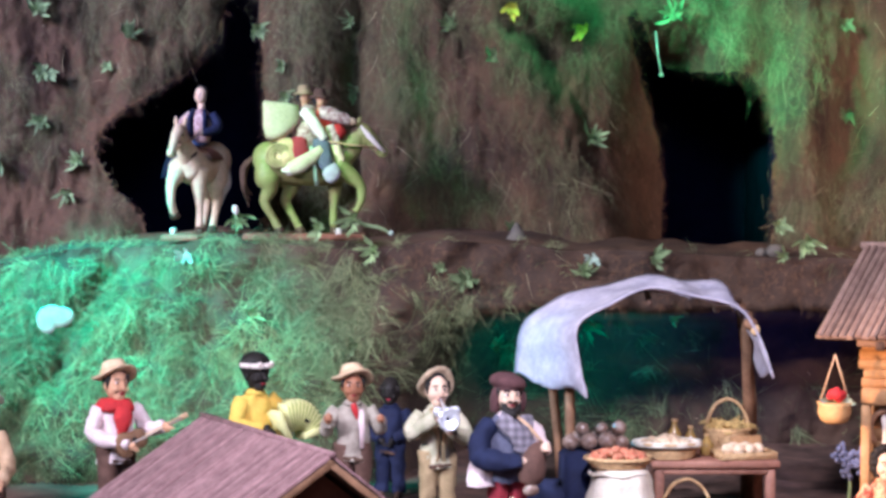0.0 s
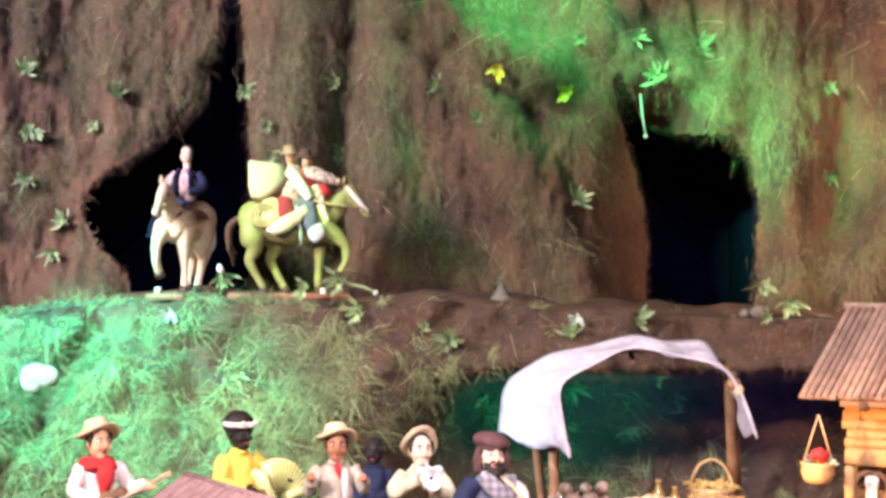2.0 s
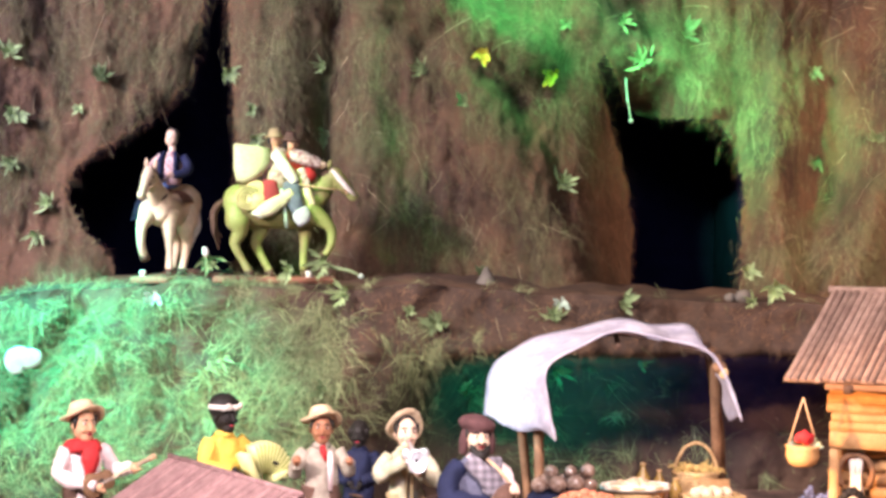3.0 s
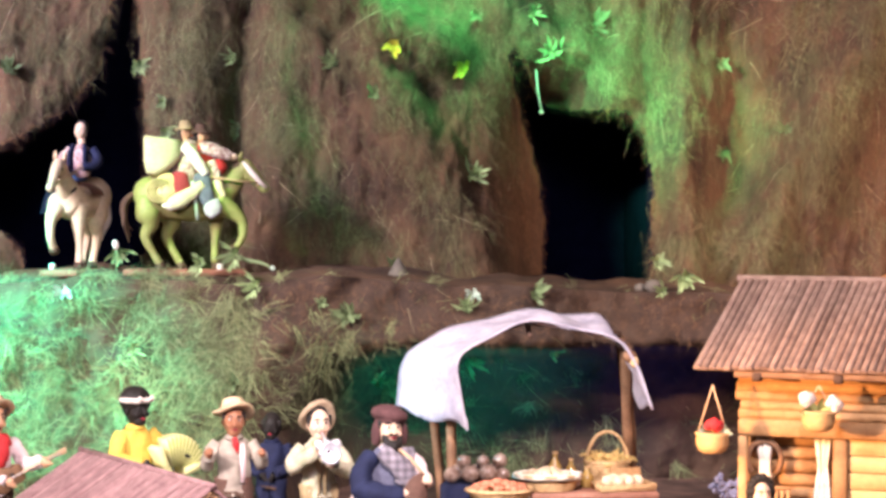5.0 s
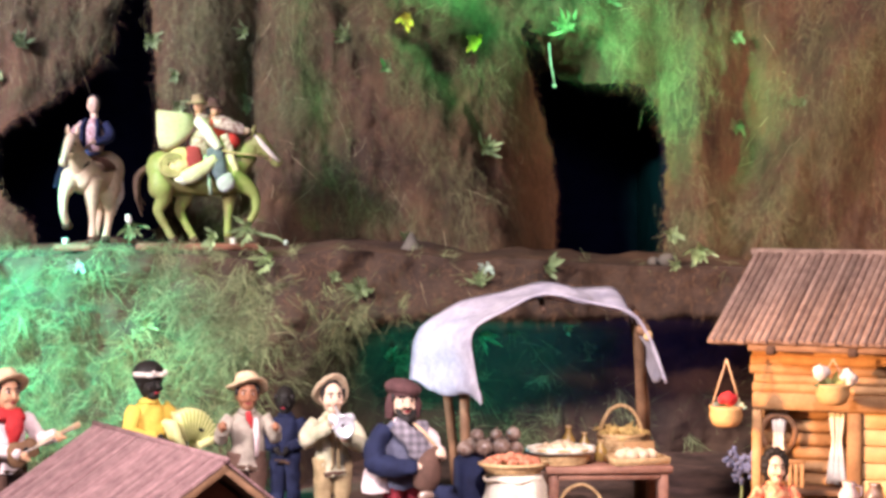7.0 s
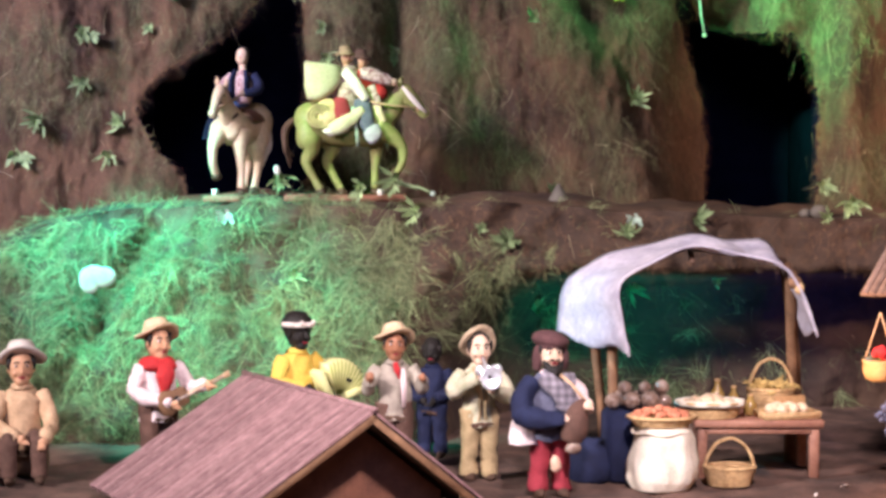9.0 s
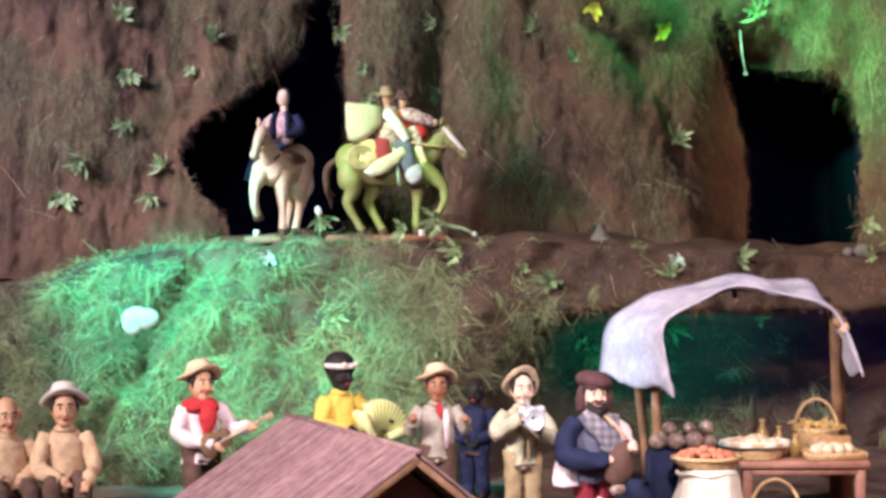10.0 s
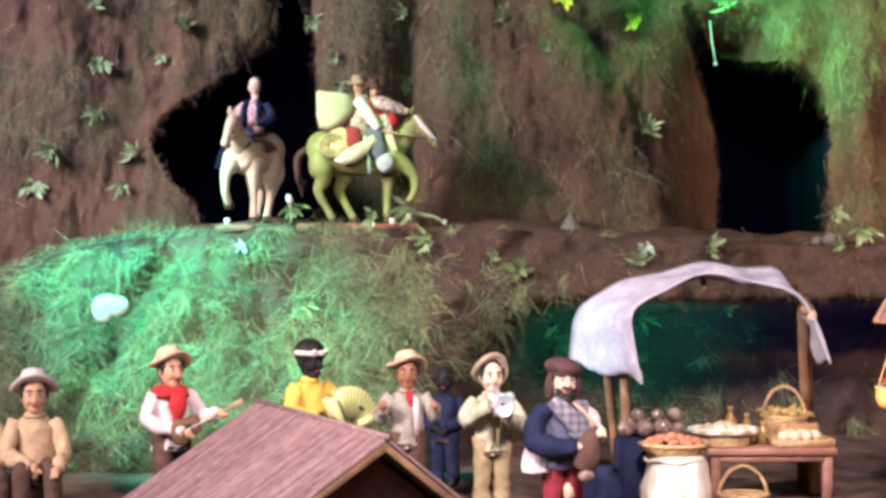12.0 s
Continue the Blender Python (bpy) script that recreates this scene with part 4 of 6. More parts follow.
    if hat in ("straw", "back"):
        lean = Matrix.Rotation(radians(-24 if hat == "straw" else -58), 3, "X")
        c = hc + Vector((0, (0.022 if hat == "straw" else 0.042) * k, (0.044 if hat == "straw" else 0.030) * k))
        for mat, prof in ((hat_mat, ((0.086, 0.004), (0.112, -0.005), (0.138, -0.004), (0.150, 0.004), (0.152, 0.011), (0.128, 0.008), (0.100, 0.014), (0.089, 0.024), (0.085, 0.062), (0.074, 0.086), (0.045, 0.094), (0.012, 0.090))), (CRIMSON if hat_mat == WHITEHAT else TAN, ((0.092, 0.018), (0.096, 0.021), (0.094, 0.038), (0.086, 0.040)))):
            rows = []
            for r, z in prof:
                wide = 0.86 if hat == "back" else 1.0
                rows.append([c + lean @ Vector((wide * r * k * math.cos(a) * (1 + 0.025 * math.sin(3 * a + h * 40)), wide * r * k * math.sin(a), (z + (0.016 * math.sin(2 * a + 0.6 + h * 30) if r > 0.105 else 0)) * k)) for a in (math.tau * q / 32 for q in range(32))])
            b = s.grid(rows, mat, True)
            if mat == hat_mat:
                s.cap(list(range(b + 352, b + 384)), mat)
    elif hat == "cap":
        s.ell(hc + Vector((0.005 * k, 0.02 * k, 0.072 * k)), (0.120 * k, 0.112 * k, 0.056 * k), hat_mat, Matrix.Rotation(radians(10), 3, "Y"), 20, 10)
        s.lathe([(0.082 * k, 0.0), (0.088 * k, 0.004 * k), (0.088 * k, 0.022 * k), (0.080 * k, 0.026 * k)], hc + Vector((0, 0.010 * k, 0.034 * k)), hat_mat, 24)
        s.ell(hc + Vector((0.03 * k, 0.05 * k, 0.01 * k)), (0.080 * k, 0.06 * k, 0.11 * k), hat_mat)
    elif hat == "band":
        s.ell(hc + Vector((0, 0.015 * k, 0.055 * k)), (0.106 * k, 0.102 * k, 0.085 * k), hair, None, 20, 10)
        s.lathe([(0.100 * k, 0.0), (0.109 * k, 0.0), (0.107 * k, 0.026 * k), (0.098 * k, 0.028 * k)], hc + Vector((0, 0, 0.045 * k)), WHITEHAT, 24, 1.0, 0.03, 5)
        for j in range(5):
            s.ell(hc + Vector((0.10 * k * math.cos(-0.5 - j * 0.5), 0.11 * k * math.sin(-0.5 - j * 0.5), (0.060 + 0.012 * (j % 2)) * k)), 0.015 * k, WHITEHAT, None, 8, 5)
    if extra:
        extra(s, P, k)
    seed = Vector((feet[0] * 31, feet[1] * 17, 3.0))
    crumple(s, seed, k, zb)
    for prop, words, category, build in props:
        held = Shape()
        build(held, P, k)
        held.v = [(v[0] * 0.88, v[1] * 0.95, v[2]) for v in held.v]
        solid(prop, held, words, category, "", "", feet, turn)
    return solid(name, s, label, "doll", "village dolls", "", feet, turn)


def guitar(s, P, k):
    rows = []
    for u, w in ((-0.105, 0.02), (-0.095, 0.055), (-0.05, 0.078), (0.0, 0.062), (0.03, 0.050), (0.065, 0.058), (0.095, 0.045), (0.105, 0.015)):
        c = P(0.045 + u * 0.93, -0.185 - 0.02 * u, 0.475 + u * 0.36)
        rows.append([c + Vector((-0.36 * v * w * k, y * k, 0.93 * v * w * k)) for v, y in ((-1, -0.026), (-0.9, -0.03), (0.9, -0.03), (1, -0.026), (1, 0.026), (0.9, 0.03), (-0.9, 0.03), (-1, 0.026))])
    b = s.grid(rows, WOOD, True)
    s.cap(list(range(b, b + 8)), WOOD, True)
    s.cap(list(range(b + 56, b + 64)), WOOD)
    s.ell(P(0.060, -0.216, 0.485), (0.022 * k, 0.003 * k, 0.022 * k), HAIR, None, 14, 6)
    s.tube([P(0.13, -0.212, 0.508), P(0.38, -0.222, 0.605)], 0.014 * k, TAN, 8, 0.6)
    s.box(P(0.40, -0.222, 0.613), (0.055 * k, 0.012 * k, 0.034 * k), TAN, Matrix.Rotation(radians(-20), 3, "Y"))
    for o in (-0.006, 0.0, 0.006):
        s.tube([P(0.0, -0.220, 0.458 + o), P(0.38, -0.232, 0.606 + o)], 0.0012 * k, WHITEHAT, 4)


def trumpet(s, P, k):
    s.tube([P(0.0, -0.10, 0.755), P(0.0, -0.24, 0.70), P(0.0, -0.30, 0.680)], [0.010 * k, 0.014 * k, 0.026 * k], SILVER, 12)
    rows = []
    for r, y in ((0.022, -0.29), (0.034, -0.32), (0.060, -0.345), (0.074, -0.350), (0.066, -0.344), (0.03, -0.318), (0.012, -0.300)):
        rows.append([P(r * math.cos(a), y, 0.665 + r * math.sin(a)) for a in (math.tau * q / 24 for q in range(24))])
    b = s.grid(rows, SILVER, True)
    s.cap(list(range(b + 144, b + 168)), HAIR)
    for x in (-0.045, 0.0, 0.045):
        s.tube([P(x, -0.25, 0.64), P(x, -0.25, 0.73)], 0.012 * k, SILVER, 10)
    for x in (-0.062, 0.062):
        s.ell(P(x, -0.27, 0.705), (0.032 * k, 0.024 * k, 0.032 * k), SILVER, None, 14, 10)
    s.tube([P(-0.06, -0.26, 0.66), P(-0.02, -0.27, 0.63), P(0.03, -0.27, 0.63), P(0.06, -0.26, 0.66)], 0.009 * k, SILVER, 8, 1.0, 10)


def accordion(s, P, k):
    """Bellows fanned open, ribbed, between two end boxes."""
    rows = []
    for i in range(25):
        a = radians(118 - i * 4.4)
        r = 0.235 if i % 2 else 0.205
        c = Vector((math.cos(a), 0, math.sin(a)))
        rows.append([P(0.20 + c.x * 0.08, y, 0.42 + c.z * 0.05) for y in (-0.20, -0.10)] + [P(0.20 + c.x * r, y, 0.42 + c.z * r) for y in (-0.10, -0.20)])
    b = s.grid(rows, LIME, True)
    for i in range(0, 24, 2):
        for f in range(4):
            s.m[len(s.m) - 96 + i * 4 + f] = s.slot(LEMON)
    s.cap(list(range(b, b + 4)), LEMON, True)
    s.cap(list(range(b + 96, b + 100)), LEMON)
    s.box(P(0.09, -0.15, 0.50), (0.045 * k, 0.12 * k, 0.20 * k), LEMON, Matrix.Rotation(radians(-28), 3, "Y"))
    s.box(P(0.34, -0.15, 0.45), (0.045 * k, 0.12 * k, 0.19 * k), LEMON, Matrix.Rotation(radians(78), 3, "Y"))


def vendor_bag(s, P, k):
    s.tube([P(0.06, -0.19, 0.33), P(0.09, -0.20, 0.40), P(0.12, -0.20, 0.49), P(0.17, -0.19, 0.55)], [0.055 * k, 0.090 * k, 0.070 * k, 0.030 * k], BROWNCLOTH, 16, 0.7, 14)
    s.ell(P(0.08, -0.22, 0.30), (0.055 * k, 0.03 * k, 0.034 * k), BROWNFRUIT, None, 12, 8)
    s.tube([P(0.17, -0.19, 0.55), P(0.10, -0.12, 0.64), P(0.02, -0.09, 0.70)], 0.010 * k, TAN, 8)


def vendor_gear(s, P, k):
    s.ell(P(0.0, -0.12, 0.20), (0.035 * k, 0.03 * k, 0.05 * k), PALESKIN, None, 10, 6)
    s.tube([P(-0.12, -0.03, 0.650), P(-0.20, -0.06, 0.56), P(-0.20, -0.10, 0.48), P(-0.10, -0.18, 0.455), P(0.02, -0.21, 0.46)], [0.052 * k, 0.068 * k, 0.070 * k, 0.056 * k, 0.036 * k], NAVY, 18, 1.0, 22)
    s.ell(P(0.045, -0.215, 0.462), (0.034 * k, 0.024 * k, 0.022 * k), PALESKIN, None, 12, 8)
    s.tube([P(-0.12, 0.02, 0.60), P(-0.155, -0.01, 0.48), P(-0.185, -0.03, 0.37), P(-0.190, -0.04, 0.30)], [0.045 * k, 0.070 * k, 0.090 * k, 0.092 * k], SHIRT, 18, 0.6, 16)
    s.tube([P(-0.09, -0.09, 0.69), P(0.0, -0.135, 0.62), P(0.09, -0.15, 0.52), P(0.12, -0.14, 0.44)], [0.045 * k, 0.058 * k, 0.058 * k, 0.050 * k], PLAID, 14, 0.45, 16)
    s.tube([P(0.10, -0.07, 0.69), P(0.08, -0.12, 0.60), P(0.03, -0.14, 0.50)], [0.040 * k, 0.048 * k, 0.040 * k], PLAID, 14, 0.4, 12)
    s.tube([P(-0.052, -0.055, 0.765), P(-0.040, -0.080, 0.725), P(0.0, -0.090, 0.708), P(0.040, -0.080, 0.725), P(0.052, -0.055, 0.765)], [0.016 * k, 0.024 * k, 0.030 * k, 0.024 * k, 0.016 * k], HAIR, 10, 1.0, 14)
    s.ell(P(0, -0.095, 0.772), (0.036 * k, 0.010 * k, 0.008 * k), HAIR, None, 10, 6)
    for x in (-0.078, 0.085):
        s.tube([P(x * 0.9, 0.0, 0.84), P(x * 1.05, 0.0, 0.78), P(x * 1.1, 0.01, 0.71)], [0.026 * k, 0.034 * k, 0.024 * k], MAROON, 12, 1.2, 10)


REST = (((-0.19, -0.03, 0.52), (-0.06, -0.14, 0.46)), ((0.19, -0.03, 0.52), (0.06, -0.14, 0.46)))
doll("musician_doll", "standing musician doll with straw hat, red scarf and guitar", (-0.535, 0.15, 0), 25, 0.315, SKIN, SHIRT, BROWNCLOTH, "straw", STRAW, (((-0.17, -0.05, 0.52), (0.02, -0.20, 0.46)), ((0.19, -0.06, 0.54), (0.26, -0.20, 0.56))), scarf=RED, tilt=12, props=[("guitar", "small brown wooden guitar held by a musician doll", "guitar", guitar)])
doll("musician_doll", "dark doll in yellow with white headband and striped accordion", (-0.283, 0.25, 0), 38, 0.322, HAIR, YELLOWCLOTH, YELLOWCLOTH, "band", HAIR, (((-0.18, -0.05, 0.52), (-0.05, -0.15, 0.50)), ((0.19, -0.05, 0.54), (0.24, -0.14, 0.54))), props=[("accordion", "pale yellow ribbed accordion fanned open by a doll", "accordion", accordion)])
doll("village_doll", "dark-faced doll with straw hat and grey check shirt", (-0.096, 0.21, 0), 5, 0.300, BROWNSKIN, GREYCHECK, BROWNCLOTH, "straw", STRAW, (((-0.19, -0.03, 0.53), (-0.185, -0.13, 0.60)), ((0.19, -0.03, 0.53), (0.185, -0.13, 0.60))), kerchief=RED)
doll("village_doll", "doll in dark blue with black hair, behind the musicians", (-0.026, 0.36, 0), -10, 0.262, HAIR, NAVY, NAVY, None, HAIR, REST)
doll("trumpet_doll", "khaki-suited doll playing a silver trumpet, straw hat pushed back", (0.062, 0.12, 0), 12, 0.305, PALESKIN, LINEN, KHAKI, "back", DRYHAT, (((-0.20, -0.05, 0.55), (-0.06, -0.22, 0.66)), ((0.20, -0.06, 0.52), (0.05, -0.22, 0.58))), lapel=KHAKI, props=[("trumpet", "polished silver trumpet at a doll's mouth", "trumpet", trumpet)])
doll("vendor_doll", "stout vendor doll with dark cap, blue poncho and crimson trousers", (0.185, -0.03, 0), 14, 0.318, PALESKIN, SHIRT, CRIMSON, "cap", MAROON, (((0.21, -0.08, 0.52), (0.18, -0.20, 0.53)),), belly=1.0, coat=GREYBLUE, extra=vendor_gear, props=[("shoulder_bag", "brown woven bag hung from the vendor doll", "bag", vendor_bag)])
doll("seated_doll", "seated tan-clothed doll in a white hat, brown bundle on lap", (-0.785, 0.13, 0.008), 14, 0.345, SKIN, TAN, BROWNCLOTH, "straw", WHITEHAT, (((-0.16, -0.09, 0.50), (-0.03, -0.21, 0.45)), ((0.17, -0.08, 0.50), (0.12, -0.24, 0.44))), sit=True)
doll("seated_doll", "bareheaded seated doll in tan with a yellow bag", (-0.885, 0.10, 0.008), 25, 0.325, SKIN, TAN, BROWNCLOTH, None, HAIR, REST, sit=True, hair=SKIN)
doll("girl_doll", "dark-haired girl doll in a red patterned dress on the porch", (0.826, -0.15, 0.004), 5, 0.250, PALESKIN, DRESS, DRESS, None, HAIR, REST, sit=True, belly=1.25, curls=0.040)
for x, label in ((-0.79, "rough log seat under a seated doll"), (-0.885, "rough log seat beside the bank")):
    s = Shape()
    s.tube([(x - 0.045, 0.150, 0.030), (x + 0.045, 0.150, 0.030)], 0.030, WOOD, 14)
    solid("tree_stump", s, label, "stump", "log seats")


# ---- riders on the ledge ----
def horse(s, coat, mane, leg):
    """A carved prancing horse that faces +x, one foreleg raised."""
    s.tube([(-0.128, 0, 0.150), (-0.118, 0, 0.153), (-0.090, 0, 0.158), (-0.05, 0, 0.148), (-0.005, 0, 0.141), (0.040, 0, 0.148), (0.066, 0, 0.158), (0.080, 0, 0.160)], [0.010, 0.032, 0.045, 0.040, 0.036, 0.039, 0.032, 0.014], coat, 20, 0.9, 26)
    s.tube([(0.040, 0, 0.160), (0.066, 0, 0.178), (0.088, 0, 0.202), (0.104, 0, 0.224)], [0.034, 0.030, 0.023, 0.017], coat, 16, 0.66, 14)
    s.tube([(0.090, 0, 0.228), (0.104, 0, 0.223), (0.122, 0, 0.206), (0.140, 0, 0.186), (0.151, 0, 0.176), (0.156, 0, 0.171)], [0.008, 0.019, 0.0165, 0.0115, 0.0115, 0.006], coat, 14, 0.72, 18)
    s.ell((0.110, 0, 0.204), (0.013, 0.011, 0.014), coat)
    for y in (-1, 1):
        s.tube([(0.096, 0.008 * y, 0.234), (0.098, 0.011 * y, 0.246), (0.102, 0.010 * y, 0.257)], [0.005, 0.0055, 0.001], coat, 8)
        s.ell((0.117, 0.0125 * y, 0.216), (0.0035, 0.002, 0.003), HAIR, None, 8, 5)
        s.ell((0.151, 0.007 * y, 0.176), (0.002, 0.0018, 0.0018), HAIR, None, 6, 4)
    for q in range(9):
        u = q / 8
        c = Vector((0.098 - 0.052 * u, 0, 0.238 - 0.052 * u))
        s.tube([c, c + Vector((-0.006, -0.006, -0.010)), c + Vector((-0.008, -0.010, -0.024))], [0.006, 0.005, 0.001], mane, 6)
    for q in range(5):
        o = (q - 2) * 0.004
        s.tube([(-0.122, o * 0.3, 0.168), (-0.146 - 0.4 * abs(o), o, 0.146), (-0.150, o * 1.5, 0.105), (-0.140 + o, o * 1.6, 0.060 + 3 * abs(o))], [0.006, 0.007, 0.006, 0.001], mane, 6, 1.0, 8)
    for y, shift in ((-0.020, -0.012), (0.020, 0.030)):
        s.tube([(-0.090 + shift, y * 0.7, 0.160), (-0.086 + shift, y * 0.95, 0.122), (-0.082 + shift, y, 0.098), (-0.092 + shift, y, 0.072), (-0.080 + shift, y, 0.046), (-0.066 + shift, y, 0.020), (-0.062 + shift, y, 0.014)], [0.022, 0.028, 0.018, 0.0115, 0.0085, 0.008, 0.009], leg, 12, 1.0, 20)
        s.tube([(-0.064 + shift, y, 0.015), (-0.058 + shift, y, 0.001)], [0.009, 0.0125], DARKWOOD, 10)
    s.tube([(0.042, 0.020, 0.145), (0.045, 0.020, 0.108), (0.044, 0.020, 0.078), (0.042, 0.020, 0.050), (0.042, 0.020, 0.016)], [0.026, 0.017, 0.011, 0.008, 0.0085], leg, 12, 1.0, 16)
    s.tube([(0.043, 0.020, 0.016), (0.047, 0.020, 0.001)], [0.009, 0.0125], DARKWOOD, 10)
    s.tube([(0.050, -0.020, 0.145), (0.078, -0.020, 0.128), (0.100, -0.020, 0.108), (0.104, -0.020, 0.080), (0.094, -0.020, 0.056), (0.088, -0.020, 0.050)], [0.027, 0.019, 0.012, 0.009, 0.0075, 0.008], leg, 12, 1.0, 18)
    s.tube([(0.089, -0.020, 0.051), (0.080, -0.020, 0.041)], [0.009, 0.0115], DARKWOOD, 10)


def base_board(s):
    s.box((-0.02, 0, -0.004), (0.26, 0.085, 0.012), BOARD)
    s.box((0.055, -0.036, 0.008), (0.013, 0.012, 0.014), WHITEHAT)


def rumple(s, first, amount, seed):
    """Hand-made unevenness over the vertices from the given one on."""
    o = Vector((seed, 2.0 * seed, 1.0))
    for i in range(first, len(s.v)):
        v = Vector(s.v[i])
        s.v[i] = tuple(v + noise.noise_vector(v * 80 + o) * amount + noise.noise_vector(v * 210 + o) * amount * 0.5)


def laden_rider(place, turn):
    s = Shape()
    base_board(s)
    horse(s, HORSE_TAN, DARKWOOD, HORSE_TAN)
    rumple(s, 0, 0.0012, 3)
    first = len(s.v)
    # cloth-covered pack behind the riders, wide at its open end
    rows = []
    for x, z0, z1, w in ((-0.106, 0.236, 0.287, 0.030), (-0.100, 0.206, 0.288, 0.036), (-0.084, 0.200, 0.286, 0.037), (-0.066, 0.208, 0.285, 0.035), (-0.048, 0.220, 0.282, 0.030), (-0.030, 0.236, 0.277, 0.022)):
        zm, zr = (z0 + z1) / 2, (z1 - z0) / 2
        rows.append([(x, -0.018 - w * math.copysign(abs(math.cos(a)) ** 0.5, math.cos(a)) * 0.8, zm + zr * math.copysign(abs(math.sin(a)) ** 0.5, math.sin(a))) for a in (math.tau * q / 20 for q in range(20))])
    g = s.grid(rows, PACK, True)
    s.cap([g + i for i in range(20)], CREAM, True)
    s.cap([g + 100 + i for i in range(20)], PACK)
    # blankets, saddle bags, coil of rope, straps
    s.tube([(-0.050, -0.020, 0.196), (-0.056, -0.042, 0.176), (-0.060, -0.046, 0.150)], [0.026, 0.028, 0.018], TAN, 14, 0.6, 10)
    s.tube([(-0.030, -0.024, 0.205), (-0.030, -0.044, 0.180), (-0.030, -0.047, 0.158)], [0.018, 0.020, 0.014], CRIMSON, 12, 0.6, 10)
    for r in (0.024, 0.017, 0.010):
        s.tube([(-0.074 + r * math.cos(a), -0.054, 0.170 + r * math.sin(a)) for a in (math.tau * q / 18 for q in range(19))], 0.0042, KHAKI, 6)
    s.tube([(-0.052, -0.050, 0.142), (-0.028, -0.054, 0.150), (-0.004, -0.052, 0.166), (0.020, -0.046, 0.184)], [0.013, 0.018, 0.015, 0.012], PACK, 14, 0.8, 14)
    s.ell((-0.050, -0.052, 0.139), (0.017, 0.011, 0.010), WHITEHAT, None, 12, 8)
    s.tube([(0.016, -0.034, 0.205), (0.022, -0.046, 0.172), (0.034, -0.048, 0.140)], [0.017, 0.018, 0.014], GREYBLUE, 14, 0.6, 12)
    s.ell((0.040, -0.050, 0.134), (0.019, 0.011, 0.022), CLOTH, Matrix.Rotation(radians(20), 3, "Y"), 14, 9)
    s.tube([(0.044, -0.030, 0.196), (0.056, -0.034, 0.168), (0.060, -0.032, 0.140)], [0.010, 0.010, 0.006], HORSE_WHITE, 10, 0.5, 10)
    s.tube([(-0.004, -0.040, 0.190), (0.004, -0.046, 0.150), (0.008, -0.040, 0.108)], 0.0042, PALE, 8)
    # two riders: bodies, sleeves, heads and hats
    s.tube([(-0.016, -0.004, 0.182), (-0.018, -0.004, 0.225), (-0.012, -0.002, 0.262), (-0.010, 0.0, 0.278)], [0.026, 0.028, 0.022, 0.010], FLORAL, 16, 0.9, 14)
    s.tube([(0.022, 0.004, 0.184), (0.022, 0.002, 0.222), (0.018, 0.0, 0.258), (0.016, 0.0, 0.272)], [0.024, 0.026, 0.020, 0.010], RED, 16, 0.9, 14)
    s.tube([(-0.020, -0.026, 0.266), (-0.002, -0.036, 0.246), (0.014, -0.040, 0.222), (0.024, -0.040, 0.205)], [0.012, 0.013, 0.012, 0.010], SHIRT, 14, 1.0, 14)
    s.tube([(0.016, -0.014, 0.264), (0.040, -0.020, 0.258), (0.062, -0.018, 0.250), (0.076, -0.014, 0.246)], [0.014, 0.0145, 0.013, 0.010], FLORAL, 14, 1.0, 12)
    s.ell((0.082, -0.014, 0.244), (0.012, 0.009, 0.008), PALESKIN, None, 12, 8)
    s.ell((0.050, -0.018, 0.222), (0.020, 0.014, 0.018), RED, None, 14, 9)
    s.tube([(0.034, -0.026, 0.236), (0.046, -0.030, 0.206), (0.044, -0.032, 0.190)], [0.010, 0.012, 0.006], FLORAL, 10, 0.5, 8)
    for x, y, z, hat in ((-0.020, 0.004, 0.296, KHAKI), (0.014, -0.006, 0.288, BROWNCLOTH)):
        s.tube([(x, y, z - 0.026), (x, y, z - 0.010)], 0.007, SKIN, 8)
        s.ell((x, y, z), (0.0125, 0.013, 0.0165), SKIN, None, 14, 10)
        s.ell((x + 0.012, y - 0.002, z - 0.002), (0.004, 0.003, 0.004), SKIN, None, 8, 5)
        s.ell((x - 0.006, y + 0.003, z + 0.001), (0.012, 0.0135, 0.0155), HAIR, None, 12, 8)
        s.lathe([(0.012, 0.0), (0.022, -0.002), (0.023, 0.001), (0.014, 0.005), (0.0125, 0.015), (0.009, 0.019), (0.002, 0.018)], (x - 0.001, y, z + 0.007), hat, 20, 0.9, 0.04, 3)
    # bridle and reins
    s.tube([(0.100, -0.006, 0.236), (0.119, -0.0155, 0.214), (0.140, -0.0125, 0.190), (0.153, -0.008, 0.178)], [0.003, 0.0055, 0.0055, 0.003], WHITEHAT, 8)
    s.tube([(0.130, 0.013, 0.199), (0.137, -0.013, 0.194), (0.132, -0.013, 0.180)], 0.0026, TAN, 6)
    for y in (-0.036, -0.030):
        s.tube([(0.024, y - 0.006, 0.203), (0.080, y + 0.004, 0.194), (0.138, -0.013, 0.187)], 0.0020, TAN, 6)
    rumple(s, first, 0.0026, 7)
    return solid("horse_rider_figure", s, "tan horse figure carrying two riders and white bundles", "figurine", "riders on the ledge", "", place, turn)


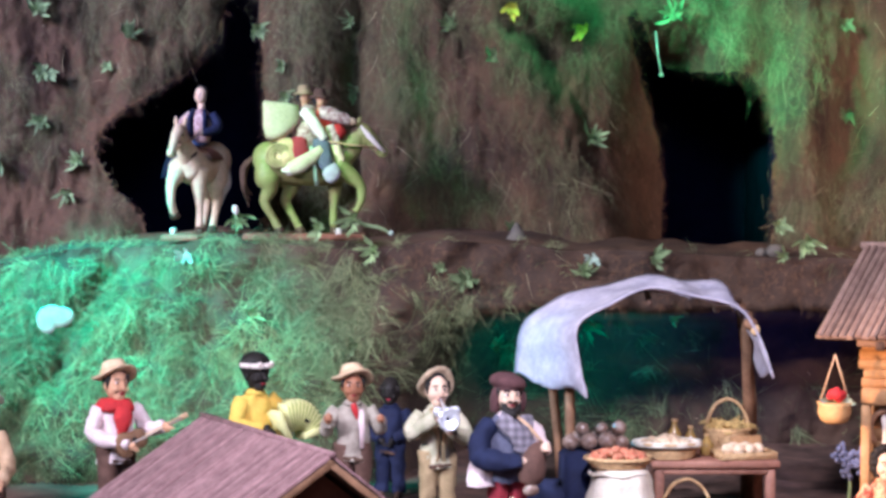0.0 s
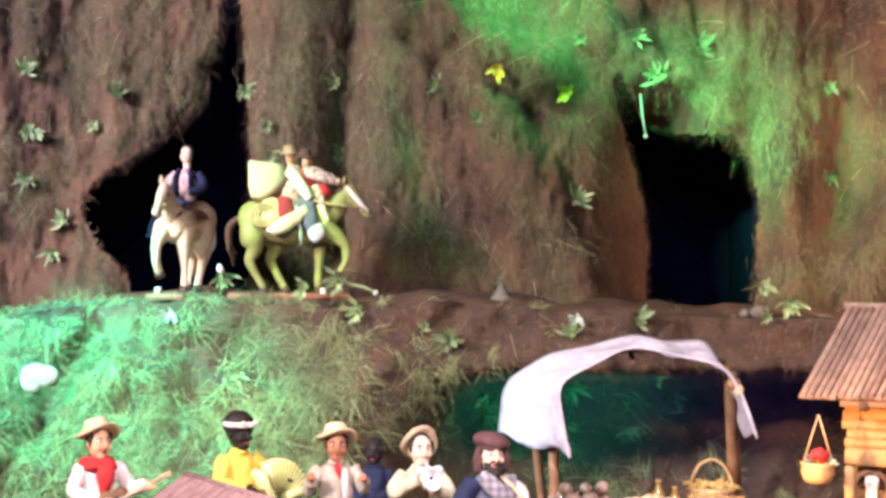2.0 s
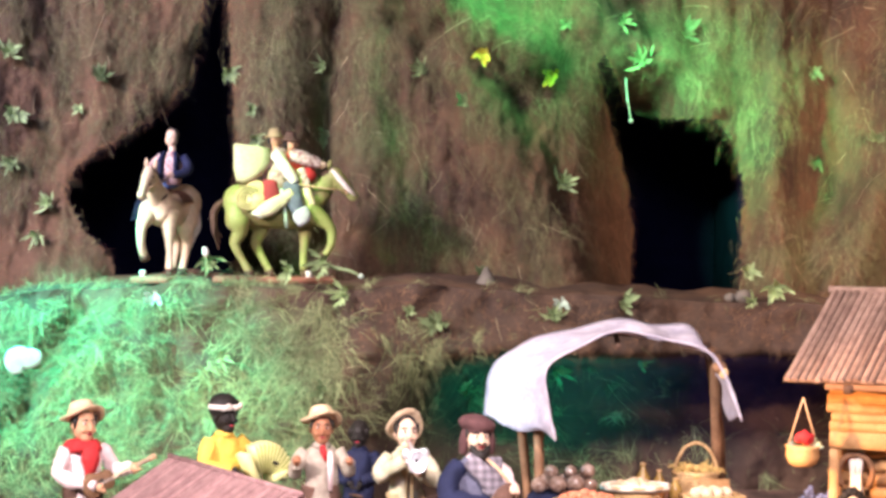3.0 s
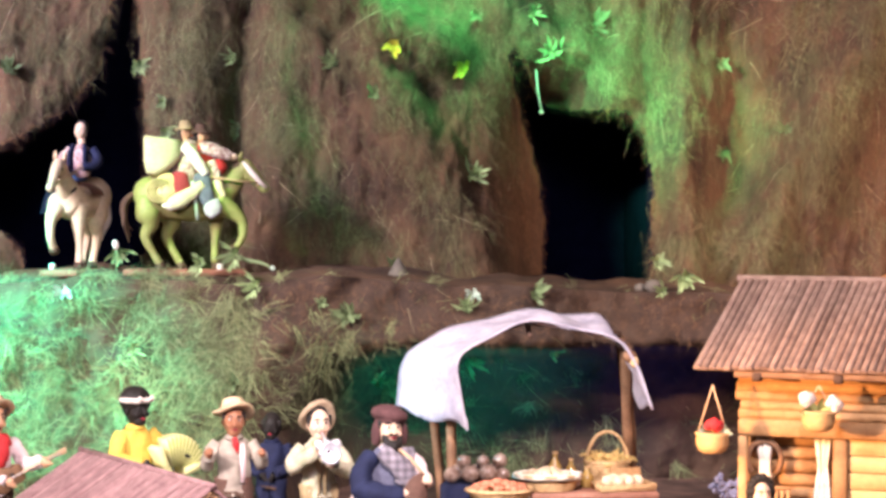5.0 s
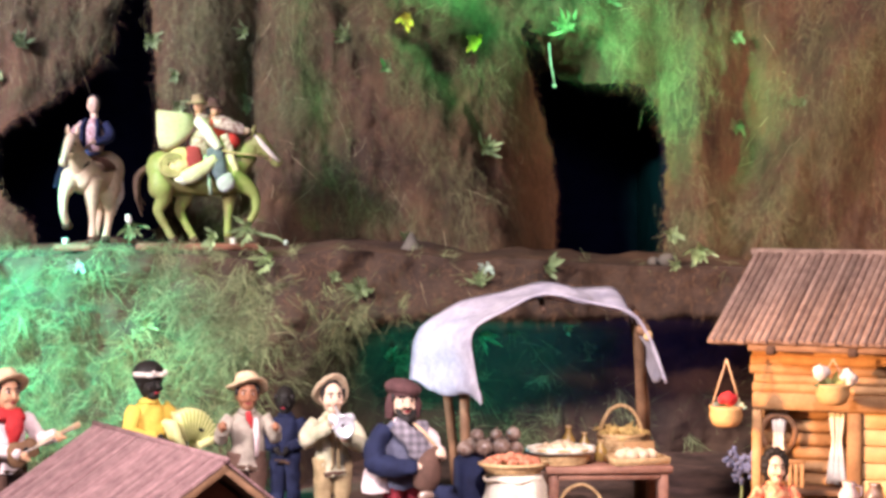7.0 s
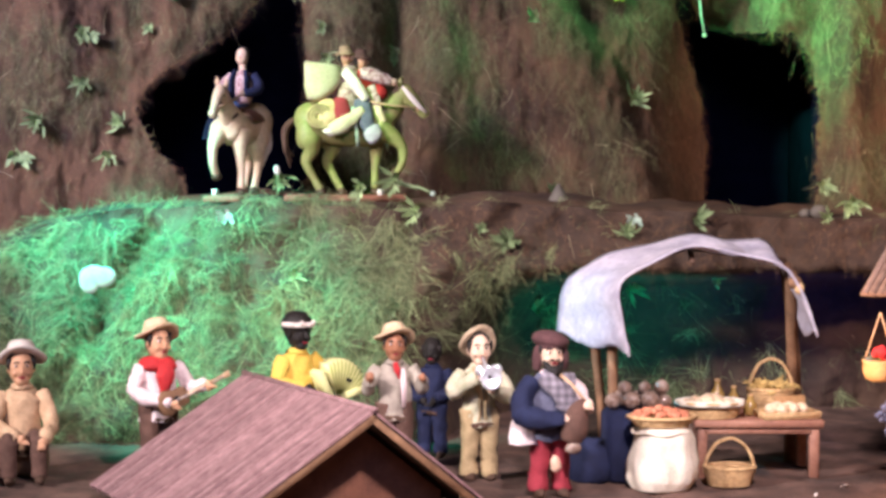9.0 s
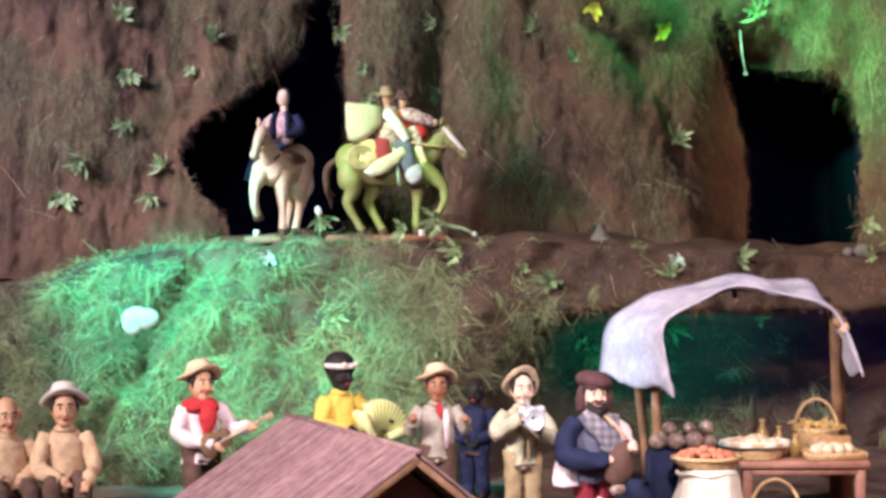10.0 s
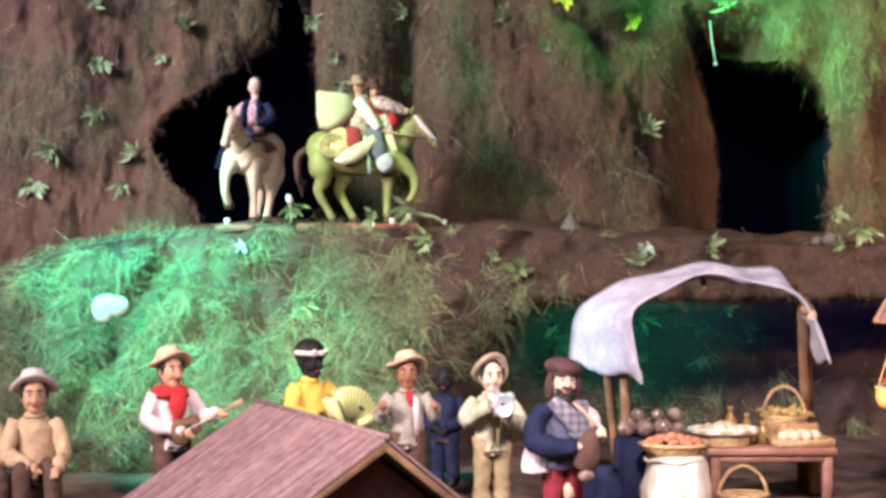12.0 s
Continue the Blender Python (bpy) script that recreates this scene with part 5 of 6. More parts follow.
def skirted_rider(place, turn):
    s = Shape()
    base_board(s)
    horse(s, HORSE_WHITE, WHITEHAT, HORSE_WHITE)
    rumple(s, 0, 0.0012, 5)
    first = len(s.v)
    # brown saddle cloth, and a wide skirt that falls on one flank only
    rows = []
    for i in range(11):
        a = radians(-66 + 13.2 * i)
        rows.append([(x, 0.043 * math.sin(a), 0.143 + 0.046 * math.cos(a)) for x in (-0.055, -0.035, -0.012, 0.012)])
    s.grid(rows, TRUNKWOOD)
    rows = []
    for i in range(13):
        u = i / 12
        row = []
        for j in range(21):
            v = j / 20
            spread = 0.022 + 0.062 * u
            row.append((-0.022 + (v - 0.5) * 2 * spread, -0.018 - 0.040 * math.sin(min(1.0, u * 1.5) * math.pi / 2) - 0.008 * math.sin(v * 22) * u - 0.004 * math.sin(v * 51) * u, 0.206 - 0.092 * u ** 1.4 + 0.018 * (v - 0.4) * u))
        rows.append(row)
    s.grid(rows, BLUECLOTH)
    s.ell((-0.026, -0.008, 0.204), (0.026, 0.022, 0.012), BLUECLOTH, None, 16, 8)
    s.tube([(-0.020, 0, 0.200), (-0.022, 0, 0.232), (-0.020, 0, 0.262), (-0.020, 0, 0.274)], [0.020, 0.024, 0.020, 0.009], FLORAL, 16, 0.9, 14)
    for y in (-1, 1):
        s.tube([(-0.020, 0.024 * y, 0.262), (-0.014, 0.040 * y, 0.242), (0.004, 0.038 * y, 0.226), (0.030, 0.020 * y, 0.222)], [0.010, 0.012, 0.011, 0.008], FLORAL if y < 0 else NAVY, 12, 1.0, 12)
        s.ell((0.034, 0.018 * y, 0.222), 0.008, PALESKIN)
        s.tube([(0.034, 0.018 * y, 0.220), (0.080, 0.018 * y, 0.206), (0.135, 0.011 * y, 0.192)], 0.002, TAN, 6)
        s.tube([(-0.008, 0.012 * y, 0.270), (0.002, 0.018 * y, 0.248), (0.000, 0.016 * y, 0.215)], [0.008, 0.011, 0.009], NAVY, 10, 0.5, 10)
    s.tube([(0.128, 0.012, 0.200), (0.138, 0.0, 0.199), (0.136, -0.012, 0.188)], 0.0026, DARKWOOD, 6)
    s.tube([(0.070, -0.026, 0.178), (0.082, 0.0, 0.160), (0.070, 0.026, 0.178)], 0.003, DARKWOOD, 6, 1.0, 8)
    s.tube([(-0.020, 0, 0.268), (-0.019, 0, 0.288)], 0.008, PALESKIN, 8)
    s.ell((-0.016, 0, 0.303), (0.0145, 0.0135, 0.0185), PALESKIN, None, 16, 10)
    s.ell((-0.002, 0, 0.301), (0.004, 0.003, 0.004), PALESKIN, None, 8, 5)
    for y in (-1, 1):
        s.ell((-0.0045, 0.005 * y, 0.306), (0.002, 0.0024, 0.0018), HAIR, None, 6, 4)
    s.ell((-0.023, 0, 0.308), (0.014, 0.0155, 0.0175), HAIR, None, 14, 10)
    rumple(s, first, 0.0020, 9)
    return solid("horse_rider_figure", s, "pale horse figure with a side-saddle rider before the cave", "figurine", "riders on the ledge", "", place, turn)


laden_rider((-0.195, 0.74, 0.502), 0)
skirted_rider((-0.450, 0.80, 0.500), -106)

# ---- plants ----
def rosette(r, leaves, seed, mat=LEAF, up=0.35, wide=0.32, stem=True):
    """A small tuft of arching, pointed leaves on short stalks that opens along -y."""
    rr = random.Random(seed)
    s = Shape()
    for ring, (q, lift) in enumerate(((1.0, up), (0.75, up + 0.4), (0.5, up + 1.0))):
        for i in range(leaves - 2 * ring):
            a = math.tau * (i + 0.5 * ring) / (leaves - 2 * ring) + rr.uniform(-0.35, 0.35)
            L = r * q * rr.uniform(0.55, 1.25)
            d = Vector((math.cos(a), -lift * rr.uniform(0.4, 1.6), math.sin(a))).normalized()
            side = Vector((-math.sin(a), rr.uniform(-0.5, 0.5), math.cos(a))).normalized()
            root = Vector((rr.uniform(-1, 1), 0, rr.uniform(-1, 1))) * r * 0.22
            droop = rr.uniform(0.1, 0.5)
            rows = []
            for t, w in ((0, 0.12), (0.22, 0.25), (0.42, 0.85), (0.6, 1.0), (0.82, 0.65), (1.0, 0.06)):
                c = root + d * (L * t) + Vector((0, 0, -droop * L * t * t))
                h = side * (L * wide * w / 2)
                rows.append([c - h, c + Vector((0, 0.08 * L * w, 0)), c + h])
            s.grid(rows, mat)
    if stem:
        s.tube([(0, 0.0, 0), (0, r * 0.35, -r * 0.1)], r * 0.06, mat, 5)
    return s.mesh("small_plant")


KINDS = [rosette(0.024, 13, 1, up=0.8, wide=0.30), rosette(0.028, 15, 2, up=1.0, wide=0.22), rosette(0.021, 12, 3, wide=0.40, up=0.9), rosette(0.030, 16, 4, wide=0.16, up=1.2)]
PALEKIND, FLOWER = rosette(0.030, 7, 5, PALE, 0.5, 0.5), rosette(0.020, 12, 6, YELLOW, 0.5, 0.55)


def plant(mesh, x, y, z, size, roll, label, name="small_plant", tip=0.0):
    ob = new(name, mesh)
    ob.matrix_basis = pose(x, y, z, tip, roll, 0) @ Matrix.Scale(size, 4)
    return tagged(ob, label, "plant", "small plants")


PLANTS_WALL = [(-0.826, 0.864, 1.0), (-0.916, 0.664, 1.2), (-0.827, 0.746, 0.8), (-0.631, 0.951, 0.9), (-0.343, 0.957, 0.9), (-0.275, 0.807, 0.8), (-0.119, 0.820, 1.0), (0.100, 0.969, 0.8), (0.200, 0.894, 0.9), (0.426, 0.713, 1.2), (-0.961, 0.583, 1.3), (-0.760, 0.583, 0.9), (0.431, 1.075, 0.8), (0.597, 0.989, 1.3), (0.712, 1.060, 1.2), (0.552, 1.077, 0.8), (1.007, 0.975, 0.9), (1.012, 0.770, 0.9), (1.142, 0.820, 0.9), (0.104, 0.971, 0.8), (0.198, 0.897, 0.8), (-0.337, 0.960, 0.9), (-0.282, 0.879, 0.7), (-0.127, 0.981, 0.8), (0.250, 0.506, 0.8), (-0.831, 1.000, 1.1), (-0.813, 0.856, 1.0), (-0.825, 0.750, 0.9), (-0.682, 0.876, 0.7), (-0.745, 0.657, 1.0), (-0.632, 0.951, 0.9)]
PLANTS_BANK = [(-0.348, 0.540, 1.1), (-0.180, 0.522, 1.0), (-0.066, 0.471, 1.1), (0.132, 0.415, 1.4), (0.381, 0.433, 1.0), (0.531, 0.459, 1.1), (-0.314, 0.344, 0.8), (0.794, 0.528, 1.0), (0.848, 0.492, 1.2), (-0.106, 0.278, 0.9), (0.801, 0.463, 0.7), (0.078, 0.439, 0.7), (0.209, 0.242, 1.0), (0.601, 0.314, 0.9), (0.423, 0.290, 1.2)]
FLOWERS = [(0.235, 1.004), (0.400, 0.959)]

for i, (x, z, size) in enumerate(PLANTS_WALL):
    plant(KINDS[i % 4], x, wall_y(x, z) - 0.012, z, size * 1.15, i * 67 % 360, "small green rosette plant pinned to the earth wall")
for i, (x, z, size) in enumerate(PLANTS_BANK):
    plant(KINDS[(i + 1) % 4], x, bank_y(x, z) - 0.018, z, size * 1.10, i * 47 % 360, "small bright green plant growing on the bank")
for i, (x, z) in enumerate(FLOWERS):
    plant(FLOWER, x, wall_y(x, z) - 0.014, z, 1.0, i * 50, "small yellow flower on the earth wall", "yellow_flower")


# ---- goods of the stall ----
def heap(b, r, h, n, size, mat, seed, squash=0.8, name="food", label=""):
    """Loose small food heaped in a basket, one part."""
    rr = random.Random(seed)
    s = Shape()
    for i in range(n):
        a, q = rr.uniform(0, math.tau), math.sqrt(rr.random()) * r
        s.ell((q * math.cos(a), squash * q * math.sin(a), h + 0.25 * size + (r - q) * 0.25 + rr.uniform(0, size * 0.6)), (size * rr.uniform(0.8, 1.2), size * rr.uniform(0.7, 1.1), size * 0.7), mat, Matrix.Rotation(rr.uniform(0, 3), 3, "Z"), 8, 5)
    return part(name, s, b, label)


b = basket((0.495, 0.160, 0.110), 0.060, 0.030, "shallow oval wicker basket full of pale bread on the table", squash=0.62, rows=6)
heap(b, 0.049, 0.022, 46, 0.010, CREAM, 3, 0.6, "bread")
s = Shape()
s.lathe([(0.050, 0.025), (0.058, 0.034), (0.063, 0.035), (0.066, 0.029), (0.065, 0.022), (0.062, 0.026)], (0, 0, 0), SACKCLOTH, 48, 0.62, 0.035, 9)
part("liner", s, b, "white cloth folded over the rim")
b = basket((0.622, 0.245, 0.110), 0.043, 0.044, "round wicker basket with arched handle on the table", 0.070, squash=0.85)
heap(b, 0.040, 0.038, 60, 0.010, CORN, 4, 0.8, "corn")
s = Shape()
rq = random.Random(41)
for i in range(90):
    a = rq.uniform(0, math.tau)
    q = rq.uniform(0.015, 0.036)
    c = Vector((q * math.cos(a), 0.8 * q * math.sin(a), 0.046))
    d = Vector((math.cos(a) * rq.uniform(0.3, 1.2), math.sin(a) * 0.8 - 0.2, rq.uniform(0.2, 1.0))).normalized() * rq.uniform(0.016, 0.034)
    s.tube([c, c + d * 0.6, c + d + Vector((0, 0, -0.008))], [0.0022, 0.0018, 0.0006], CORN, 5)
tagged(part("husk", s, b, "dry husks sticking out of the basket"), kind="stuff")
b = basket((0.518, 0.065, 0.0), 0.046, 0.036, "empty wicker basket with arched handle on the soil floor", 0.062, squash=0.7)

s = Shape()
s.box((0, 0, 0.004), (0.110, 0.060, 0.006), WICKER)
for x in (-0.054, 0.054):
    s.box((x, 0, 0.009), (0.004, 0.060, 0.010), WICKER)
for y in (-0.029, 0.029):
    s.box((0, y, 0.009), (0.104, 0.004, 0.010), WICKER)
s.box((0.018, 0.030, 0.020), (0.060, 0.006, 0.034), LOG, Matrix.Rotation(radians(-18), 3, "X"))
solid("food_tray", s, "small flat wooden tray with a raised back board", "tray", place=(0.640, 0.165, 0.110), turn=12)
for i, (x, y) in enumerate(((-0.030, -0.008), (-0.010, -0.013), (0.010, -0.010), (0.026, -0.002), (-0.018, 0.010), (0.004, 0.012))):
    s = Shape()
    s.ell((0, 0, 0.011), (0.014, 0.0115, 0.011), CREAM, None, 12, 8)
    solid("egg", s, "pale cream egg lying on a tray", "egg", "eggs on the tray", "", (0.640 + x, 0.165 + y, 0.117), 40 * i)


def jar(place, r, h, label, mat=GLASS):
    j = thing("jar", place, label, "jar", "jars on the table")
    s = Shape()
    s.lathe([(r * 0.8, 0), (r, h * 0.08), (r, h * 0.55), (r * 0.55, h * 0.72), (r * 0.38, h * 0.80), (r * 0.38, h * 0.93)], (0, 0, 0), mat, 16)
    part("body", s, j)
    s = Shape()
    s.lathe([(r * 0.42, h * 0.931), (r * 0.45, h * 0.94), (r * 0.45, h), (r * 0.2, h * 1.01)], (0, 0, 0), WICKER, 12)
    part("lid", s, j, "straw-coloured stopper")


jar((0.520, 0.245, 0.110), 0.014, 0.062, "amber glass bottle on the table")
jar((0.552, 0.250, 0.110), 0.012, 0.048, "small amber jar beside the basket")
jar((0.575, 0.195, 0.110), 0.013, 0.040, "squat amber jar among the goods")


def sack():
    t = thing("sack", (0.388, 0.02, 0), "white cloth sack carrying a tray of red food", "sack")
    s = Shape()
    profile = spline_rows(((0.034, 0.000), (0.052, 0.004), (0.062, 0.022), (0.063, 0.050), (0.058, 0.075), (0.055, 0.095), (0.048, 0.112), (0.040, 0.116)), 28)
    s.lathe(profile, (0, 0, 0), SACKCLOTH, 48, 0.85, 0.03, 5)
    for i, v in enumerate(s.v):
        a = math.atan2(v[1], v[0])
        f = 1 + (0.06 * math.sin(7 * a + 20 * v[2] + 1.5 * fbm(math.cos(a), math.sin(a), v[2] * 9, 2, 2)) + 0.03 * math.sin(15 * a - 30 * v[2])) * smooth(0.0, 0.03, v[2]) * smooth(0.116, 0.08, v[2])
        s.v[i] = (v[0] * f + 0.05 * v[2], v[1] * f, v[2])
    part("cloth", s, t)
    s = Shape()
    s.tube([(0.052 * math.cos(a), 0.044 * math.sin(a), 0.108 + 0.002 * math.sin(5 * a)) for a in (math.tau * k / 32 for k in range(33))], 0.0035, SACKCLOTH, 6)
    part("rolled_edge", s, t)
    return t


sack()
b = basket((0.388, 0.018, 0.117), 0.060, 0.018, "flat wicker tray of red food standing on the sack", squash=0.7, rows=4)
heap(b, 0.052, 0.014, 60, 0.0095, REDFOOD, 8, 0.65, "food")

s = Shape()
s.box((0, 0, 0.068), (0.120, 0.080, 0.136), NAVY)
solid("cloth_covered_crate", s, "crate under a navy cloth, behind the sack", "crate", place=(0.352, 0.115, 0.0), turn=8)
rr = random.Random(17)
for i, (x, y, z) in enumerate(((-0.045, -0.02, 0), (-0.012, -0.025, 0), (0.022, -0.022, 0), (0.050, -0.012, 0), (-0.030, 0.014, 0), (0.006, 0.012, 0), (0.036, 0.020, 0), (-0.022, -0.008, 0.026), (0.014, -0.008, 0.026), (0.046, 0.0, 0.024))):
    s = Shape()
    r = rr.uniform(0.0125, 0.0185)
    s.ell((0, 0, r), (r, r, r * 0.95), BROWNFRUIT, None, 14, 10)
    s.tube([(0, 0, 1.85 * r), (0.002, 0, 2.15 * r)], 0.002, DARKWOOD, 5)
    solid("brown_fruit", s, "round brown glazed fruit heaped on a crate", "fruit", "fruit heap", "", (0.352 + x, 0.110 + y, 0.136 + z), 50 * i)

s = Shape()
s.lathe([(0.030, 0.0), (0.042, 0.008), (0.046, 0.035), (0.036, 0.060), (0.016, 0.072), (0.020, 0.082)], (0, 0, 0), NAVY, 20, 0.8, 0.05, 5)
solid("dark_bag", s, "dark navy cloth bag on the soil floor", "bag", place=(0.268, 0.10, 0.0))


# ---- flower pots and porch of the log house ----
def hanging_pot(place, drop, flower, n, label, spread, leaf_mat=LEAF):
    p = thing("hanging_flowerpot", place, label, "flowerpot", "hanging flowerpots")
    s = Shape()
    s.lathe([(0.016, 0.0), (0.024, 0.005), (0.029, 0.018), (0.028, 0.031), (0.031, 0.036), (0.027, 0.036)], (0, 0, 0), CLAY, 20)
    part("bowl", s, p)
    for x in (-0.026, 0.026):
        s = Shape()
        s.tube([(x, 0, 0.034), (x * 0.4, 0, 0.034 + drop * 0.6), (0, 0, 0.034 + drop)], 0.0013, TAN, 5)
        part("cord", s, p)
    rr = random.Random(n)
    for i in range(n):
        s = Shape()
        c = Vector((spread * (i - (n - 1) / 2), -0.014, 0.050 + rr.uniform(0, 0.008)))
        s.tube([(c.x * 0.4, 0, 0.030), c], 0.0015, LEAF, 5)
        for k in range(14):
            a, q = rr.uniform(0, math.tau), rr.uniform(0.1, 1)
            s.ell(c + Vector((0.011 * q * math.cos(a), -0.006 * (1 - q), 0.010 * q * math.sin(a))), (0.0085, 0.004, 0.007), flower, Matrix.Rotation(a, 3, "Y"), 8, 5)
        part("flower", s, p)
    for i in range(7):
        s = Shape()
        a = math.pi * (0.05 + 0.15 * i)
        d = Vector((math.cos(a), -0.4, 0.5 * math.sin(a) - 0.05)).normalized()
        side = Vector((-d.z, 0, d.x))
        L = rr.uniform(0.028, 0.046)
        s.grid([[Vector((0, 0, 0.034)) + d * L * t - side * w * 0.007, Vector((0, 0.002, 0.034)) + d * L * t, Vector((0, 0, 0.034)) + d * L * t + side * w * 0.007] for t, w in ((0, 0.2), (0.35, 1), (0.7, 0.9), (1, 0.08))], leaf_mat)
        part("leaf", s, p)
    return p


hanging_pot((0.748, -0.112, 0.217), 0.085, RED, 1, "clay pot with a red rose hanging from the eave", 0.0, PALE)
hanging_pot((0.920, -0.175, 0.262), 0.045, WHITEHAT, 2, "clay pot with two white flowers hanging from the eave", 0.052)


def porch_chair():
    c = thing("porch_chair", (0.862, -0.098, 0), "pale wooden chair with a slatted back on the porch", "chair", turn=-12)
    s = Shape()
    s.box((0, 0, 0.070), (0.062, 0.056, 0.006), LOG)
    part("seat", s, c)
    for x in (-0.026, 0.026):
        for y in (-0.022, 0.022):
            s = Shape()
            s.box((x, y, 0.0335), (0.007, 0.007, 0.067), LOG)
            part("leg", s, c)
    for i in range(6):
        s = Shape()
        s.box((-0.027 + i * 0.0108, 0.025, 0.109), (0.0065, 0.005, 0.072), LOG)
        part("back_slat", s, c)
    s = Shape()
    s.box((0, 0.025, 0.1485), (0.066, 0.007, 0.007), LOG)
    part("back_rail", s, c)
    return c


porch_chair()

# ---- small things on ledge and floor ----
s = Shape()
s.lathe([(0.026, 0.0), (0.024, 0.010), (0.014, 0.028), (0.003, 0.046)], (0, 0, 0), STONE, 7, 0.6, 0.06, 3)
solid("pointed_stone", s, "small pointed grey-green stone on the ledge", "stone", place=(0.247, 0.80, 0.480))
for x, y, r in ((0.79, 0.66, 0.020), (0.765, 0.68, 0.014)):
    s = Shape()
    s.ell((0, 0, 0.6 * r), (r, r * 0.8, r * 0.75), STONE, None, 10, 7)
    solid("pebble", s, "grey-brown pebble on the ledge", "stone", "ledge pebbles", "", (x, y, ledge_z(x)))
s = Shape()
rows = []
for i in range(9):
    t = i / 8
    rows.append([((0.14 * (1 - t ** 2) + 0.01) * math.cos(a) * (1 + 0.04 * math.sin(9 * a + i)), (0.10 * (1 - t ** 2) + 0.01) * math.sin(a), 0.075 * t) for a in (math.tau * q / 30 for q in range(30))])
s.grid(rows, ORANGE, True)
solid("thatch_mound", s, "orange straw thatch mound behind the log house", "thatch", place=(1.37, 0.62, 0.445))

# twig and bud at the edge of the ledge
s = Shape()
s.tube([(0, 0, 0), (0.025, -0.004, -0.010), (0.055, -0.006, -0.016), (0.075, -0.006, -0.026)], [0.003, 0.004, 0.0035, 0.002], LEAF, 8, 1.0, 12)
s.ell((0.078, -0.006, -0.027), (0.006, 0.006, 0.006), PALE, None, 12, 8)
solid("twig", s, "green mossy twig with a pale tip on the ledge", "twig", place=(-0.105, 0.625, 0.538))
plant(KINDS[3], -0.108, 0.63, 0.535, 1.3, 80, "grey-green leaf tuft beside a twig")
s = Shape()
s.tube([(0, 0, -0.03), (0.002, -0.004, 0.0), (0.0, -0.006, 0.014)], 0.0018, LEAF, 6)
s.ell((0.0, -0.007, 0.020), (0.007, 0.006, 0.011), WHITEHAT, Matrix.Rotation(radians(-15), 3, "Y"), 12, 8)
solid("white_bud", s, "white flower bud on a short stem by the cave", "flower", place=(-0.352, 0.612, 0.540))

# pale broad-leaved plant on the bank
s = Shape()
for dx, dz, a in ((-0.010, -0.004, 60), (0.014, 0.012, -30), (0.002, 0.010, 10)):
    s.ell((dx, -0.004, dz), (0.028, 0.005, 0.021), PALE, Matrix.Rotation(radians(a), 3, "Y"), 16, 8)
s.tube([(0, 0, 0), (0.002, 0.05, -0.02)], 0.002, PALE, 5)
PALEBIG = s.mesh("pale_plant")
plant(PALEBIG, -0.715, 0.50, 0.338, 1.0, 20, "pale broad-leaved plant glowing in the green light", "pale_plant")
for x, z, size in ((0.395, 0.455, 0.7), (-0.46, 0.462, 0.8)):
    plant(PALEKIND, x, bank_y(x, z) - 0.02, z, size, 40, "pale leafy plant at the edge of the ledge", "pale_plant")
s = Shape()
s.tube([(0, 0, 0), (0.004, -0.006, -0.05), (0.012, -0.008, -0.095)], [0.0028, 0.002, 0.0016], PALE, 6)
s.ell((0.012, -0.008, -0.098), 0.005, PALE)
solid("hanging_root", s, "thin pale root hanging over the cave mouth", "root", place=(0.572, wall_y(0.572, 0.955) - 0.03, 0.955))


for x, y, a in ((0.720, 0.02, 20), (0.655, -0.06, 70)):
    s = Shape()
    s.grid([[(-0.008, 0, 0.004), (0.0, 0.001, 0.009), (0.009, 0, 0.005)], [(-0.007, 0.006, 0.002), (0.001, 0.007, 0.006), (0.008, 0.006, 0.003)]], WHITEHAT)
    ob = solid("paper_scrap", s, "small white paper scrap on the soil floor", "paper", "paper scraps", "", (x, y, 0.004), a)
    ob.modifiers.new("thickness", "SOLIDIFY").thickness = 0.0008


